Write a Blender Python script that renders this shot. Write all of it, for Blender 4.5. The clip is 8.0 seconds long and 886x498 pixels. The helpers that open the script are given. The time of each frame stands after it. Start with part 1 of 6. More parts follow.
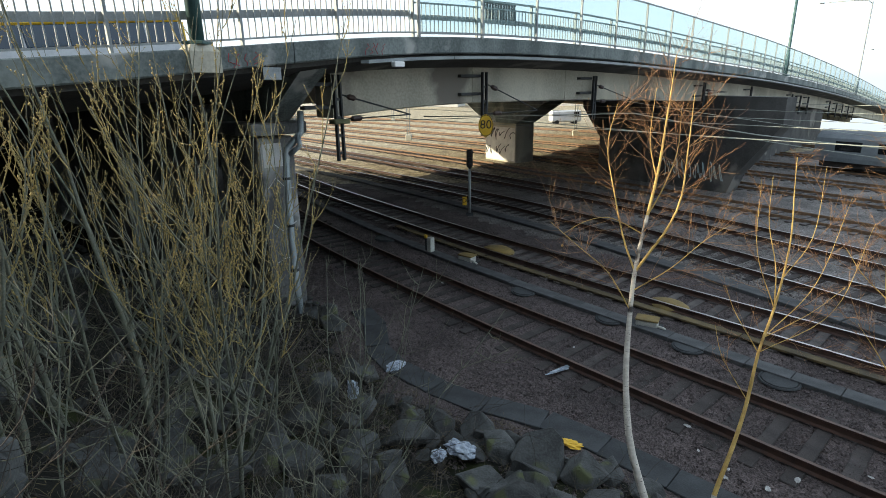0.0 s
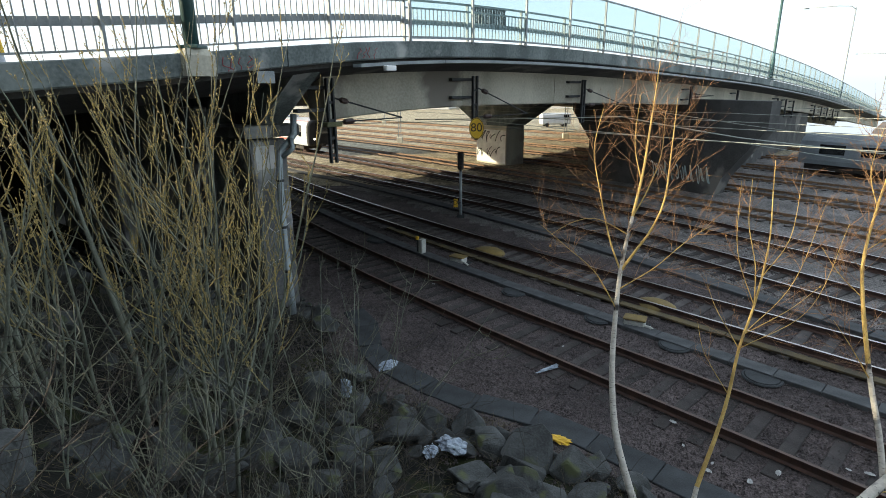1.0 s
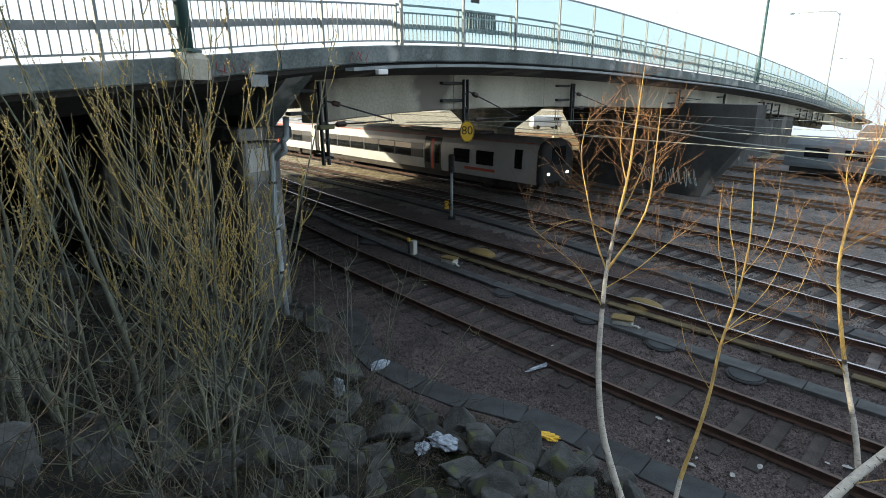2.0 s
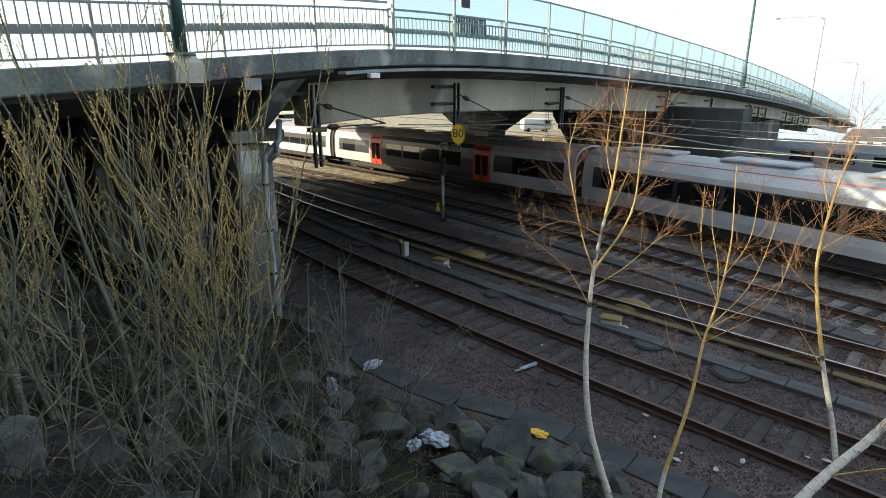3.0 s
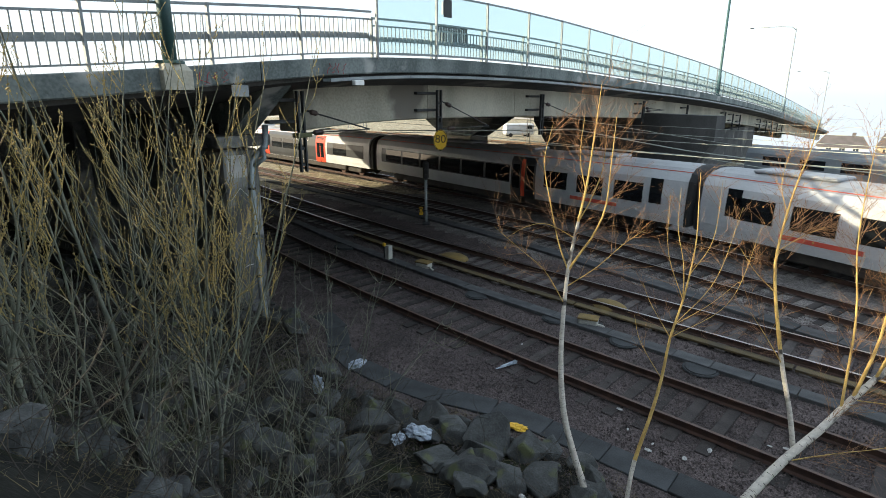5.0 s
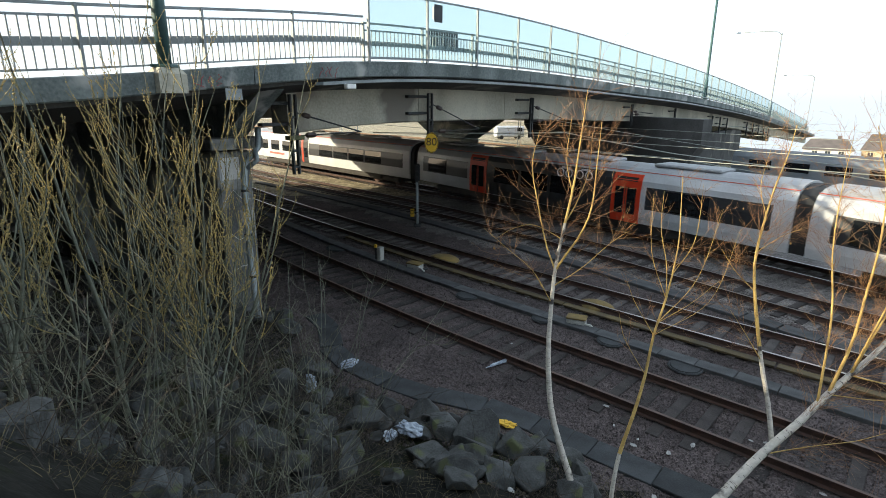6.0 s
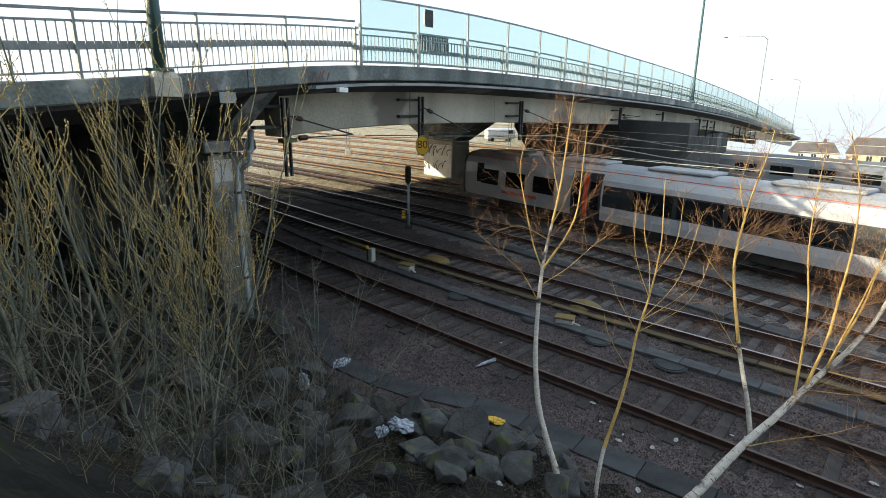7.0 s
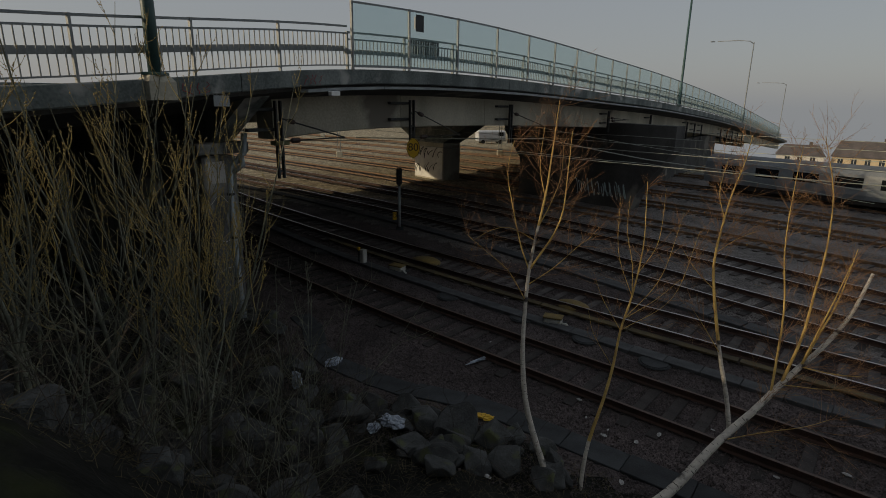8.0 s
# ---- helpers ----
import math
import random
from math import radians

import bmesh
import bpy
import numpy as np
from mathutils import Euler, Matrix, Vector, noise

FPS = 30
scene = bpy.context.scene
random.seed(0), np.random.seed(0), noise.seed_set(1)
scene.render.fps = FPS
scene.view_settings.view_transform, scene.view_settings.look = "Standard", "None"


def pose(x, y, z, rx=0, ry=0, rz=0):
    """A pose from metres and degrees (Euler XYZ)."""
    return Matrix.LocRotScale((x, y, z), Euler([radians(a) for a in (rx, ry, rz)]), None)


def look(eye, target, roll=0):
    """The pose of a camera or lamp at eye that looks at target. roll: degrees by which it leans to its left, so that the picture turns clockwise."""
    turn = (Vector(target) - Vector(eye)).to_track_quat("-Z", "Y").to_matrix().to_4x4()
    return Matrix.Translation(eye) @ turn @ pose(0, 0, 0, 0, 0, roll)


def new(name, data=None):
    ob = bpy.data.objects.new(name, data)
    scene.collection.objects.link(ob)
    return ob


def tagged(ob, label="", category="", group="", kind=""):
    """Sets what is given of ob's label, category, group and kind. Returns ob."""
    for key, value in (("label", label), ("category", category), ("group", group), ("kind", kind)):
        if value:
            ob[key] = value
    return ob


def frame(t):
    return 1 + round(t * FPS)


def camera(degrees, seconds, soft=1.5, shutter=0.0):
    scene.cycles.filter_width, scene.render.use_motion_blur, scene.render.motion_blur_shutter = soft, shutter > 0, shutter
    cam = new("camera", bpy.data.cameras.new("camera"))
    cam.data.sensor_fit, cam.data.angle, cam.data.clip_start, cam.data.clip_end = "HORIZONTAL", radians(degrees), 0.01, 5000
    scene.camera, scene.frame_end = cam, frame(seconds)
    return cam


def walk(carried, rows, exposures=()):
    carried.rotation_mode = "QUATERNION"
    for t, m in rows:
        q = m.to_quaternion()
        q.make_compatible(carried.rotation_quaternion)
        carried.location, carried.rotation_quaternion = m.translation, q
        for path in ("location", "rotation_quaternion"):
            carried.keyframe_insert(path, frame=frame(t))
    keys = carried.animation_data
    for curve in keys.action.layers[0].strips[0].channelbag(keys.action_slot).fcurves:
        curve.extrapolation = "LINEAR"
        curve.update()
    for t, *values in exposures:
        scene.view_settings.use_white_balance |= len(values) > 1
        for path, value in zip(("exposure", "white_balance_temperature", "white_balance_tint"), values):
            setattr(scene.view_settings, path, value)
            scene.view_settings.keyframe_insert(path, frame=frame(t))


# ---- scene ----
cam = camera(78.77, 8.0, soft=0.9, shutter=0.06)
PATH = [
    (0.0, (-0.032, 0.792, 6.071), (-1.314, 19.961, 0.292), -0.82),
    (1.0, (-0.025, 0.590, 6.103), (-0.981, 19.806, 0.396), -0.63),
    (2.0, (-0.017, 0.395, 6.138), (-0.651, 19.806, 0.454), -0.41),
    (3.0, (-0.012, 0.203, 6.170), (-0.319, 19.447, 0.617), -0.20),
    (4.0, (-0.002, 0.004, 6.202), (-0.001, 19.241, 0.731), 0.00),
    (5.0, (0.009, -0.203, 6.238), (0.320, 19.241, 0.791), 0.19),
    (6.0, (0.015, -0.433, 6.279), (0.643, 18.776, 0.972), 0.40),
    (7.0, (0.020, -0.683, 6.326), (0.985, 18.776, 1.020), 0.63),
    (8.0, (0.026, -0.954, 6.380), (1.304, 18.238, 1.210), 0.86),
]
# the film fades towards black in its last second
walk(cam, [(t, look(e, g, r)) for t, e, g, r in PATH],
     [(0.0, 0.78, 6600, 10), (6.9, 0.78, 6600, 10), (7.2, 0.54, 6750, 12), (7.5, -0.2, 7050, 15), (8.0, -1.32, 7300, 16)])

# ---------------------------------------------------------------- light
SUN_AZ = radians(-97)      # clockwise from +y
SUN_EL = radians(17.5)
world = bpy.data.worlds.new("sky")
scene.world = world
world.use_nodes = True
wn = world.node_tree.nodes
sky = wn.new("ShaderNodeTexSky")
sky.sky_type = "NISHITA"
sky.sun_disc = False
sky.sun_elevation, sky.sun_rotation = SUN_EL, SUN_AZ
sky.air_density, sky.dust_density, sky.ozone_density = 1.0, 2.0, 1.0
# thin high haze evens the sky out
haze = wn.new("ShaderNodeMix")
haze.data_type = "RGBA"
haze.inputs[0].default_value = 0.62
haze.inputs[7].default_value = (5.15, 6.05, 6.95, 1)
world.node_tree.links.new(sky.outputs[0], haze.inputs[6])
world.node_tree.links.new(haze.outputs[2], wn["Background"].inputs[0])
wn["Background"].inputs[1].default_value = 0.15
sun = new("sun", bpy.data.lights.new("sun", "SUN"))
sun.data.energy, sun.data.angle, sun.data.color = 5.0, radians(0.6), (1.0, 0.88, 0.64)
sdir = Vector((math.sin(SUN_AZ) * math.cos(SUN_EL), math.cos(SUN_AZ) * math.cos(SUN_EL), math.sin(SUN_EL)))
sun.matrix_world = look(sdir * 60, (0, 0, 0))


# ---------------------------------------------------------------- materials
def material(name, c1, c2=None, rough=0.8, scale=3.0, fine=40.0, bump=0.2, metal=0.0, spots=None, spot_amount=0.0,
             voronoi=0.0, per_object=0.0, spec=0.5, streak=0.0):
    """Two-scale noise colour with fine relief; voronoi: cell size per metre for grains; spots: a third colour in patches."""
    m = bpy.data.materials.new(name)
    m.use_nodes = True
    nt = m.node_tree
    N, L = nt.nodes, nt.links
    b = N["Principled BSDF"]
    b.inputs["Roughness"].default_value = rough
    b.inputs["Metallic"].default_value = metal
    b.inputs["Specular IOR Level"].default_value = spec
    c2 = c2 or tuple(v * 0.6 for v in c1)
    tc = N.new("ShaderNodeTexCoord")
    n1 = N.new("ShaderNodeTexNoise")
    n1.inputs["Scale"].default_value, n1.inputs["Detail"].default_value = scale, 5
    n2 = N.new("ShaderNodeTexNoise")
    n2.inputs["Scale"].default_value, n2.inputs["Detail"].default_value = fine, 3
    if streak:
        mp = N.new("ShaderNodeMapping")
        mp.inputs["Scale"].default_value = (1, 1, streak)
        L.new(tc.outputs["Object"], mp.inputs[0])
        L.new(mp.outputs[0], n1.inputs[0])
    else:
        L.new(tc.outputs["Object"], n1.inputs[0])
    L.new(tc.outputs["Object"], n2.inputs[0])
    add = N.new("ShaderNodeMath")
    add.operation = "ADD"
    half = N.new("ShaderNodeMath")
    half.operation = "MULTIPLY_ADD"
    half.inputs[1].default_value, half.inputs[2].default_value = 0.5, -0.25
    L.new(n2.outputs[0], half.inputs[0])
    L.new(n1.outputs[0], add.inputs[0])
    L.new(half.outputs[0], add.inputs[1])
    ramp = N.new("ShaderNodeValToRGB")
    ramp.color_ramp.elements[0].position, ramp.color_ramp.elements[1].position = 0.35, 0.68
    ramp.color_ramp.elements[0].color, ramp.color_ramp.elements[1].color = (*c2, 1), (*c1, 1)
    L.new(add.outputs[0], ramp.inputs[0])
    col = ramp.outputs[0]
    height = n2.outputs[0]
    if voronoi:
        v = N.new("ShaderNodeTexVoronoi")
        v.inputs["Scale"].default_value = voronoi
        L.new(tc.outputs["Object"], v.inputs[0])
        sep = N.new("ShaderNodeSeparateColor")
        L.new(v.outputs["Color"], sep.inputs[0])
        hv = N.new("ShaderNodeMapRange")
        hv.inputs[3].default_value, hv.inputs[4].default_value = 0.5, 1.5
        L.new(sep.outputs[0], hv.inputs[0])
        mx = N.new("ShaderNodeMix")
        mx.data_type, mx.blend_type = "RGBA", "MULTIPLY"
        mx.inputs[0].default_value = 1.0
        L.new(col, mx.inputs[6])
        L.new(hv.outputs[0], mx.inputs[7])
        col = mx.outputs[2]
        height = v.outputs["Distance"]
    if spots:
        n3 = N.new("ShaderNodeTexNoise")
        n3.inputs["Scale"].default_value, n3.inputs["Detail"].default_value = scale * 0.6, 8
        mp3 = N.new("ShaderNodeMapping")
        mp3.inputs["Location"].default_value = (7.3, 2.1, 5.5)
        L.new(tc.outputs["Object"], mp3.inputs[0])
        L.new(mp3.outputs[0], n3.inputs[0])
        r3 = N.new("ShaderNodeValToRGB")
        r3.color_ramp.elements[0].position, r3.color_ramp.elements[1].position = 0.62 - spot_amount * 0.3, 0.68 - spot_amount * 0.2
        L.new(n3.outputs[0], r3.inputs[0])
        mx3 = N.new("ShaderNodeMix")
        mx3.data_type = "RGBA"
        L.new(r3.outputs[0], mx3.inputs[0])
        L.new(col, mx3.inputs[6])
        mx3.inputs[7].default_value = (*spots, 1)
        col = mx3.outputs[2]
    if per_object:
        oi = N.new("ShaderNodeObjectInfo")
        rr = N.new("ShaderNodeMapRange")
        rr.inputs[3].default_value, rr.inputs[4].default_value = 1 - per_object, 1 + per_object
        L.new(oi.outputs["Random"], rr.inputs[0])
        mo = N.new("ShaderNodeMix")
        mo.data_type, mo.blend_type = "RGBA", "MULTIPLY"
        mo.inputs[0].default_value = 1.0
        L.new(col, mo.inputs[6])
        L.new(rr.outputs[0], mo.inputs[7])
        col = mo.outputs[2]
    L.new(col, b.inputs["Base Color"])
    if bump:
        bp = N.new("ShaderNodeBump")
        bp.inputs["Strength"].default_value, bp.inputs["Distance"].default_value = bump, 0.02
        L.new(height, bp.inputs["Height"])
        L.new(bp.outputs[0], b.inputs["Normal"])
    return m


def plain(name, c, rough=0.5, metal=0.0, emit=0.0, alpha=1.0, trans=0.0):
    m = bpy.data.materials.new(name)
    m.use_nodes = True
    b = m.node_tree.nodes["Principled BSDF"]
    b.inputs["Base Color"].default_value = (*c, 1)
    b.inputs["Roughness"].default_value, b.inputs["Metallic"].default_value = rough, metal
    b.inputs["Transmission Weight"].default_value = trans
    b.inputs["Alpha"].default_value = alpha
    if emit:
        b.inputs["Emission Color"].default_value = (*c, 1)
        b.inputs["Emission Strength"].default_value = emit
    return m


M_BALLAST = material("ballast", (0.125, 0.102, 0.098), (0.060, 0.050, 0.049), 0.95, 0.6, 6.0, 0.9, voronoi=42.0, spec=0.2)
# tan gravel, with part of the sun's brightness put into its colour
M_BALLAST_TAN_LIT = material("sunlit_yard_gravel", (0.44, 0.39, 0.275), (0.20, 0.172, 0.12), 0.95, 1.1, 5.0, 1.0, voronoi=9.0, spec=0.2)
# greyer ballast; the extra light of open sky is put into its colour
M_BALLAST_GREY_LIT = material("lit_grey_ballast", (0.225, 0.208, 0.195), (0.115, 0.106, 0.10), 0.95, 0.7, 6.0, 0.9, voronoi=30.0, spec=0.2)
M_STONE_CHIP = material("ballast_stone", (0.15, 0.127, 0.124), (0.068, 0.058, 0.057), 0.9, 4.0, 30.0, 0.3, spec=0.2)
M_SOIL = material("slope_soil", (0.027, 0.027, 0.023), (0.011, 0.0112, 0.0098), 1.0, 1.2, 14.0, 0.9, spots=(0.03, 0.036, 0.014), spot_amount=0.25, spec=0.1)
M_RAIL_SIDE = material("rusty_rail", (0.066, 0.032, 0.021), (0.034, 0.019, 0.014), 0.85, 5.0, 60.0, 0.2)
# far rails: rust colour brightened to carry the yard's sunlight
M_RAIL_FAR = material("sunlit_rust_rail", (0.21, 0.125, 0.068), (0.12, 0.075, 0.045), 0.8, 3.0, 30.0, 0.1)
M_RAIL_TOP = plain("worn_rail_head", (0.45, 0.42, 0.40), 0.32, 1.0)
M_RAIL_TOP_RUST = material("dull_rail_head", (0.12, 0.072, 0.05), (0.07, 0.045, 0.035), 0.6, 5.0, 60.0, 0.1)
M_SLEEPER = material("weathered_sleeper", (0.058, 0.049, 0.046), (0.03, 0.026, 0.024), 0.9, 3.0, 50.0, 0.4, per_object=0.35)
M_SLEEPER_C = material("concrete_sleeper", (0.12, 0.105, 0.098), (0.06, 0.053, 0.05), 0.9, 3.0, 50.0, 0.3, per_object=0.3)
M_CONCRETE = material("bridge_concrete", (0.235, 0.268, 0.256), (0.10, 0.12, 0.117), 0.9, 1.3, 16.0, 0.35, spots=(0.40, 0.405, 0.385), spot_amount=0.12, streak=0.3)
M_PILLAR = material("peeling_pillar_concrete", (0.19, 0.192, 0.188), (0.085, 0.087, 0.086), 0.9, 1.1, 14.0, 0.4, spots=(0.42, 0.425, 0.41), spot_amount=0.2, streak=0.7)
M_CONCRETE_PALE = material("girder_concrete", (0.58, 0.55, 0.45), (0.38, 0.36, 0.29), 0.9, 0.6, 16.0, 0.2, spots=(0.22, 0.20, 0.17), spot_amount=0.2, streak=0.4)
# darker copy of the concrete: under-bridge shade is put into its colour
M_CONCRETE_DARK = material("shade_dark_concrete", (0.095, 0.094, 0.09), (0.05, 0.05, 0.048), 0.95, 0.8, 16.0, 0.3, spots=(0.2, 0.19, 0.17), spot_amount=0.1)
M_KERB = material("duct_concrete", (0.048, 0.053, 0.056), (0.026, 0.029, 0.031), 0.9, 2.5, 35.0, 0.3, per_object=0.2)
M_DUCT = material("pale_duct_concrete", (0.082, 0.086, 0.088), (0.046, 0.049, 0.051), 0.9, 2.5, 35.0, 0.3, per_object=0.2)
M_GALV = material("galvanised_steel", (0.30, 0.33, 0.34), (0.20, 0.225, 0.235), 0.55, 2.0, 40.0, 0.05, metal=0.15)
M_GREEN = material("teal_paint", (0.045, 0.11, 0.105), (0.03, 0.075, 0.075), 0.5, 2.0, 30.0, 0.05)
M_DARKSTEEL = material("dark_steel", (0.055, 0.06, 0.062), (0.03, 0.033, 0.034), 0.6, 3.0, 40.0, 0.1, metal=0.3)


# ---------------------------------------------------------------- mesh helpers
def mesh_of(name, bm, mat, smooth=False):
    me = bpy.data.meshes.new(name)
    bmesh.ops.recalc_face_normals(bm, faces=bm.faces)
    bm.to_mesh(me)
    bm.free()
    for mt in (mat if isinstance(mat, (list, tuple)) else [mat]):
        me.materials.append(mt)
    if smooth:
        me.shade_smooth()
    return me


def part(name, bm, mat, parent=None, label="", smooth=False, kind=""):
    ob = new(name, mesh_of(name, bm, mat, smooth))
    if parent is not None:
        ob.parent = parent
    return tagged(ob, label=label, kind=kind)


def piece(name, me, parent, m):
    ob = new(name, me)
    ob.parent = parent
    ob.matrix_basis = m
    return ob


def empty(name, m=None, label="", category="", group="", kind=""):
    ob = new(name)
    ob.empty_display_size = 0.2
    if m is not None:
        ob.matrix_basis = m
    return tagged(ob, label, category, group, kind)


def add_box(bm, c, s, m=None, bevel=0.0, mi=0):
    """A box of size s centred at c."""
    mm = Matrix.Translation(c) @ Matrix.Diagonal((*s, 1))
    if m is not None:
        mm = m @ mm
    r = bmesh.ops.create_cube(bm, size=1.0, matrix=mm)
    fs = {f for v in r["verts"] for f in v.link_faces}
    for f in fs:
        f.material_index = mi
    if bevel:
        es = {e for v in r["verts"] for e in v.link_edges}
        out = bmesh.ops.bevel(bm, geom=list(es), offset=bevel, segments=1, affect="EDGES")
        for f in out["faces"]:
            f.material_index = mi
    return r["verts"]


def box_bm(c, s, m=None, bevel=0.0):
    bm = bmesh.new()
    add_box(bm, c, s, m, bevel)
    return bm


def add_tube(bm, pts, radii, sides=6, mi=0, cap=True):
    """A tapered tube through pts."""
    pts = [Vector(p) for p in pts]
    if not isinstance(radii, (list, tuple)):
        radii = [radii] * len(pts)
    rings = []
    ref = None
    for i, p in enumerate(pts):
        d = (pts[min(i + 1, len(pts) - 1)] - pts[max(i - 1, 0)])
        d = d.normalized() if d.length > 1e-9 else Vector((0, 0, 1))
        if ref is None:
            ref = Vector((1, 0, 0)) if abs(d.x) < 0.8 else Vector((0, 1, 0))
        a = (ref - d * ref.dot(d)).normalized()
        ref = a
        b = d.cross(a)
        rings.append([bm.verts.new(p + (a * math.cos(2 * math.pi * k / sides) + b * math.sin(2 * math.pi * k / sides)) * radii[i]) for k in range(sides)])
    for r1, r2 in zip(rings, rings[1:]):
        for k in range(sides):
            f = bm.faces.new((r1[k], r1[(k + 1) % sides], r2[(k + 1) % sides], r2[k]))
            f.material_index = mi
    if cap and sides > 2:
        for r in (rings[0], rings[-1]):
            f = bm.faces.new(r)
            f.material_index = mi


def tube_bm(pts, radii, sides=8):
    bm = bmesh.new()
    add_tube(bm, pts, radii, sides)
    return bm


def spline(ctrl, n):
    """Catmull-Rom through ctrl, n samples evenly spaced by length; dimension free."""
    c = np.array(ctrl, float)
    c = np.vstack([2 * c[0] - c[1], c, 2 * c[-1] - c[-2]])
    out = []
    for i in range(1, len(c) - 2):
        for u in np.linspace(0, 1, 40, endpoint=False):
            p0, p1, p2, p3 = c[i - 1], c[i], c[i + 1], c[i + 2]
            out.append(0.5 * (2 * p1 + (p2 - p0) * u + (2 * p0 - 5 * p1 + 4 * p2 - p3) * u * u + (3 * p1 - p0 - 3 * p2 + p3) * u ** 3))
    out.append(c[-2])
    out = np.array(out)
    s = np.concatenate([[0], np.cumsum(np.linalg.norm(np.diff(out, axis=0), axis=1))])
    t = np.linspace(0, s[-1], n)
    return np.stack([np.interp(t, s, out[:, k]) for k in range(out.shape[1])], 1)


class Line:
    """A curve in the ground plan (with height) that can be asked by length."""

    def __init__(self, ctrl):
        self.p = spline(ctrl, 600)
        self.s = np.concatenate([[0], np.cumsum(np.linalg.norm(np.diff(self.p[:, :2], axis=0), axis=1))])
        self.length = self.s[-1]

    def at(self, s):
        return Vector([float(np.interp(s, self.s, self.p[:, k])) for k in range(self.p.shape[1])])

    def frame_at(self, s):
        """Place, direction along and the normal to its right hand, in plan."""
        p = self.at(s)
        a, b = self.at(s - 0.4), self.at(s + 0.4)
        d = Vector((b.x - a.x, b.y - a.y, 0)).normalized()
        return Vector((p.x, p.y, p.z if len(p) > 2 else 0.0)), d, Vector((d.y, -d.x, 0))

    def nearest(self, x, y):
        k = int(np.argmin((self.p[:, 0] - x) ** 2 + (self.p[:, 1] - y) ** 2))
        return float(self.s[k])


def sweep(bm, line, s0, s1, step, profile, mi=0, closed=True):
    """Sweeps a profile of (out to the right, up) points along a line."""
    n = max(2, int(round((s1 - s0) / step)) + 1)
    rings = []
    for s in np.linspace(s0, s1, n):
        p, d, r = line.frame_at(float(s))
        rings.append([bm.verts.new(p + r * a + Vector((0, 0, b))) for a, b in profile])
    k = len(profile)
    for r1, r2 in zip(rings, rings[1:]):
        for i in range(k if closed else k - 1):
            f = bm.faces.new((r1[i], r1[(i + 1) % k], r2[(i + 1) % k], r2[i]))
            f.material_index = mi
    if closed:
        for r in (rings[0], rings[-1]):
            f = bm.faces.new(r)
            f.material_index = mi


def rect(a0, a1, b0, b1):
    return [(a0, b0), (a1, b0), (a1, b1), (a0, b1)]


# ---------------------------------------------------------------- plan
KERB = [(-60, 92), (-34, 58), (-25.5, 45), (-17.6, 33), (-12.6, 25.8), (-7.6, 19.0), (-3.3, 14.8), (-2.2, 12.2), (-0.5, 10.6), (1.3, 9.7), (2.6, 8.7), (4.2, 7.3), (9.5, 2.6), (20, -7), (40, -26)]
TRACKS = [
    [(24, -9), (16, -1.0), (6.85, 8), (0.67, 14.2), (-4.8, 20.3), (-9.6, 26.5), (-14.2, 33), (-22, 45), (-60, 100)],
    [(32, -8), (22, 0.5), (13.6, 8), (7.2, 14.2), (1.3, 20.3), (-4.1, 26.5), (-9.2, 32.7), (-13.8, 38.8), (-18.4, 45), (-30, 61), (-70, 112)],
    [(36, -14), (25, -2), (17.0, 8), (12.4, 14.2), (8.3, 20.3), (3.75, 26.5), (-1.4, 32.7), (-7, 38.8), (-13.2, 45), (-27, 60), (-80, 116)],
    [(44, -38), (31, -14), (20.3, 8), (16.9, 14.2), (13.25, 20.3), (9.1, 26.5), (4.5, 32.7), (-0.7, 38.8), (-6.4, 45), (-19.0, 58.5), (-34, 74), (-60, 100), (-180, 215)],
]
BRIDGE = [(-26, -18, 5.3), (-11.2, 2.4, 6.05), (-6.4, 8.9, 6.56), (-1.6, 15.4, 7.28), (3.7, 21.0, 7.36), (10.9, 29.3, 7.06), (21.3, 41.6, 6.46), (38, 61.5, 4.99), (64, 92, 1.9), (84, 116, -0.4)]
kerb_line, edge = Line(KERB), Line(BRIDGE)
tracks = [Line(t) for t in TRACKS]
kp = kerb_line.p


def ground_z(x, y):
    """Height of the ground: flat track bed, boulder slope on the near side of the kerb."""
    d2 = (kp[:, 0] - x) ** 2 + (kp[:, 1] - y) ** 2
    k = int(np.argmin(d2))
    d = math.sqrt(d2[k])
    a, b = kp[max(k - 1, 0)], kp[min(k + 1, len(kp) - 1)]
    side = (b[0] - a[0]) * (y - a[1]) - (b[1] - a[1]) * (x - a[0])
    if side < 0:
        r = max(0.0, d - 0.35)
        z = 0.24 * r if r < 5.2 else 1.248 + 1.15 * (r - 5.2)
        if y > 20:
            # a higher bank beyond the bridge end, unseen, added to shade the left tracks
            z = z + min(1.0, (y - 20) / 4) * 0.8 * r
            top = float(np.interp(y, [20, 25, 36, 45, 60], [4.5, 6.9, 6.9, 2.0, 1.2]))
        else:
            top = 4.5 + 0.02 * r
        z = min(z, top)
        z += 0.16 * noise.noise((x * 0.8, y * 0.8, 3)) * min(1, r)
        return z
    return 0.0


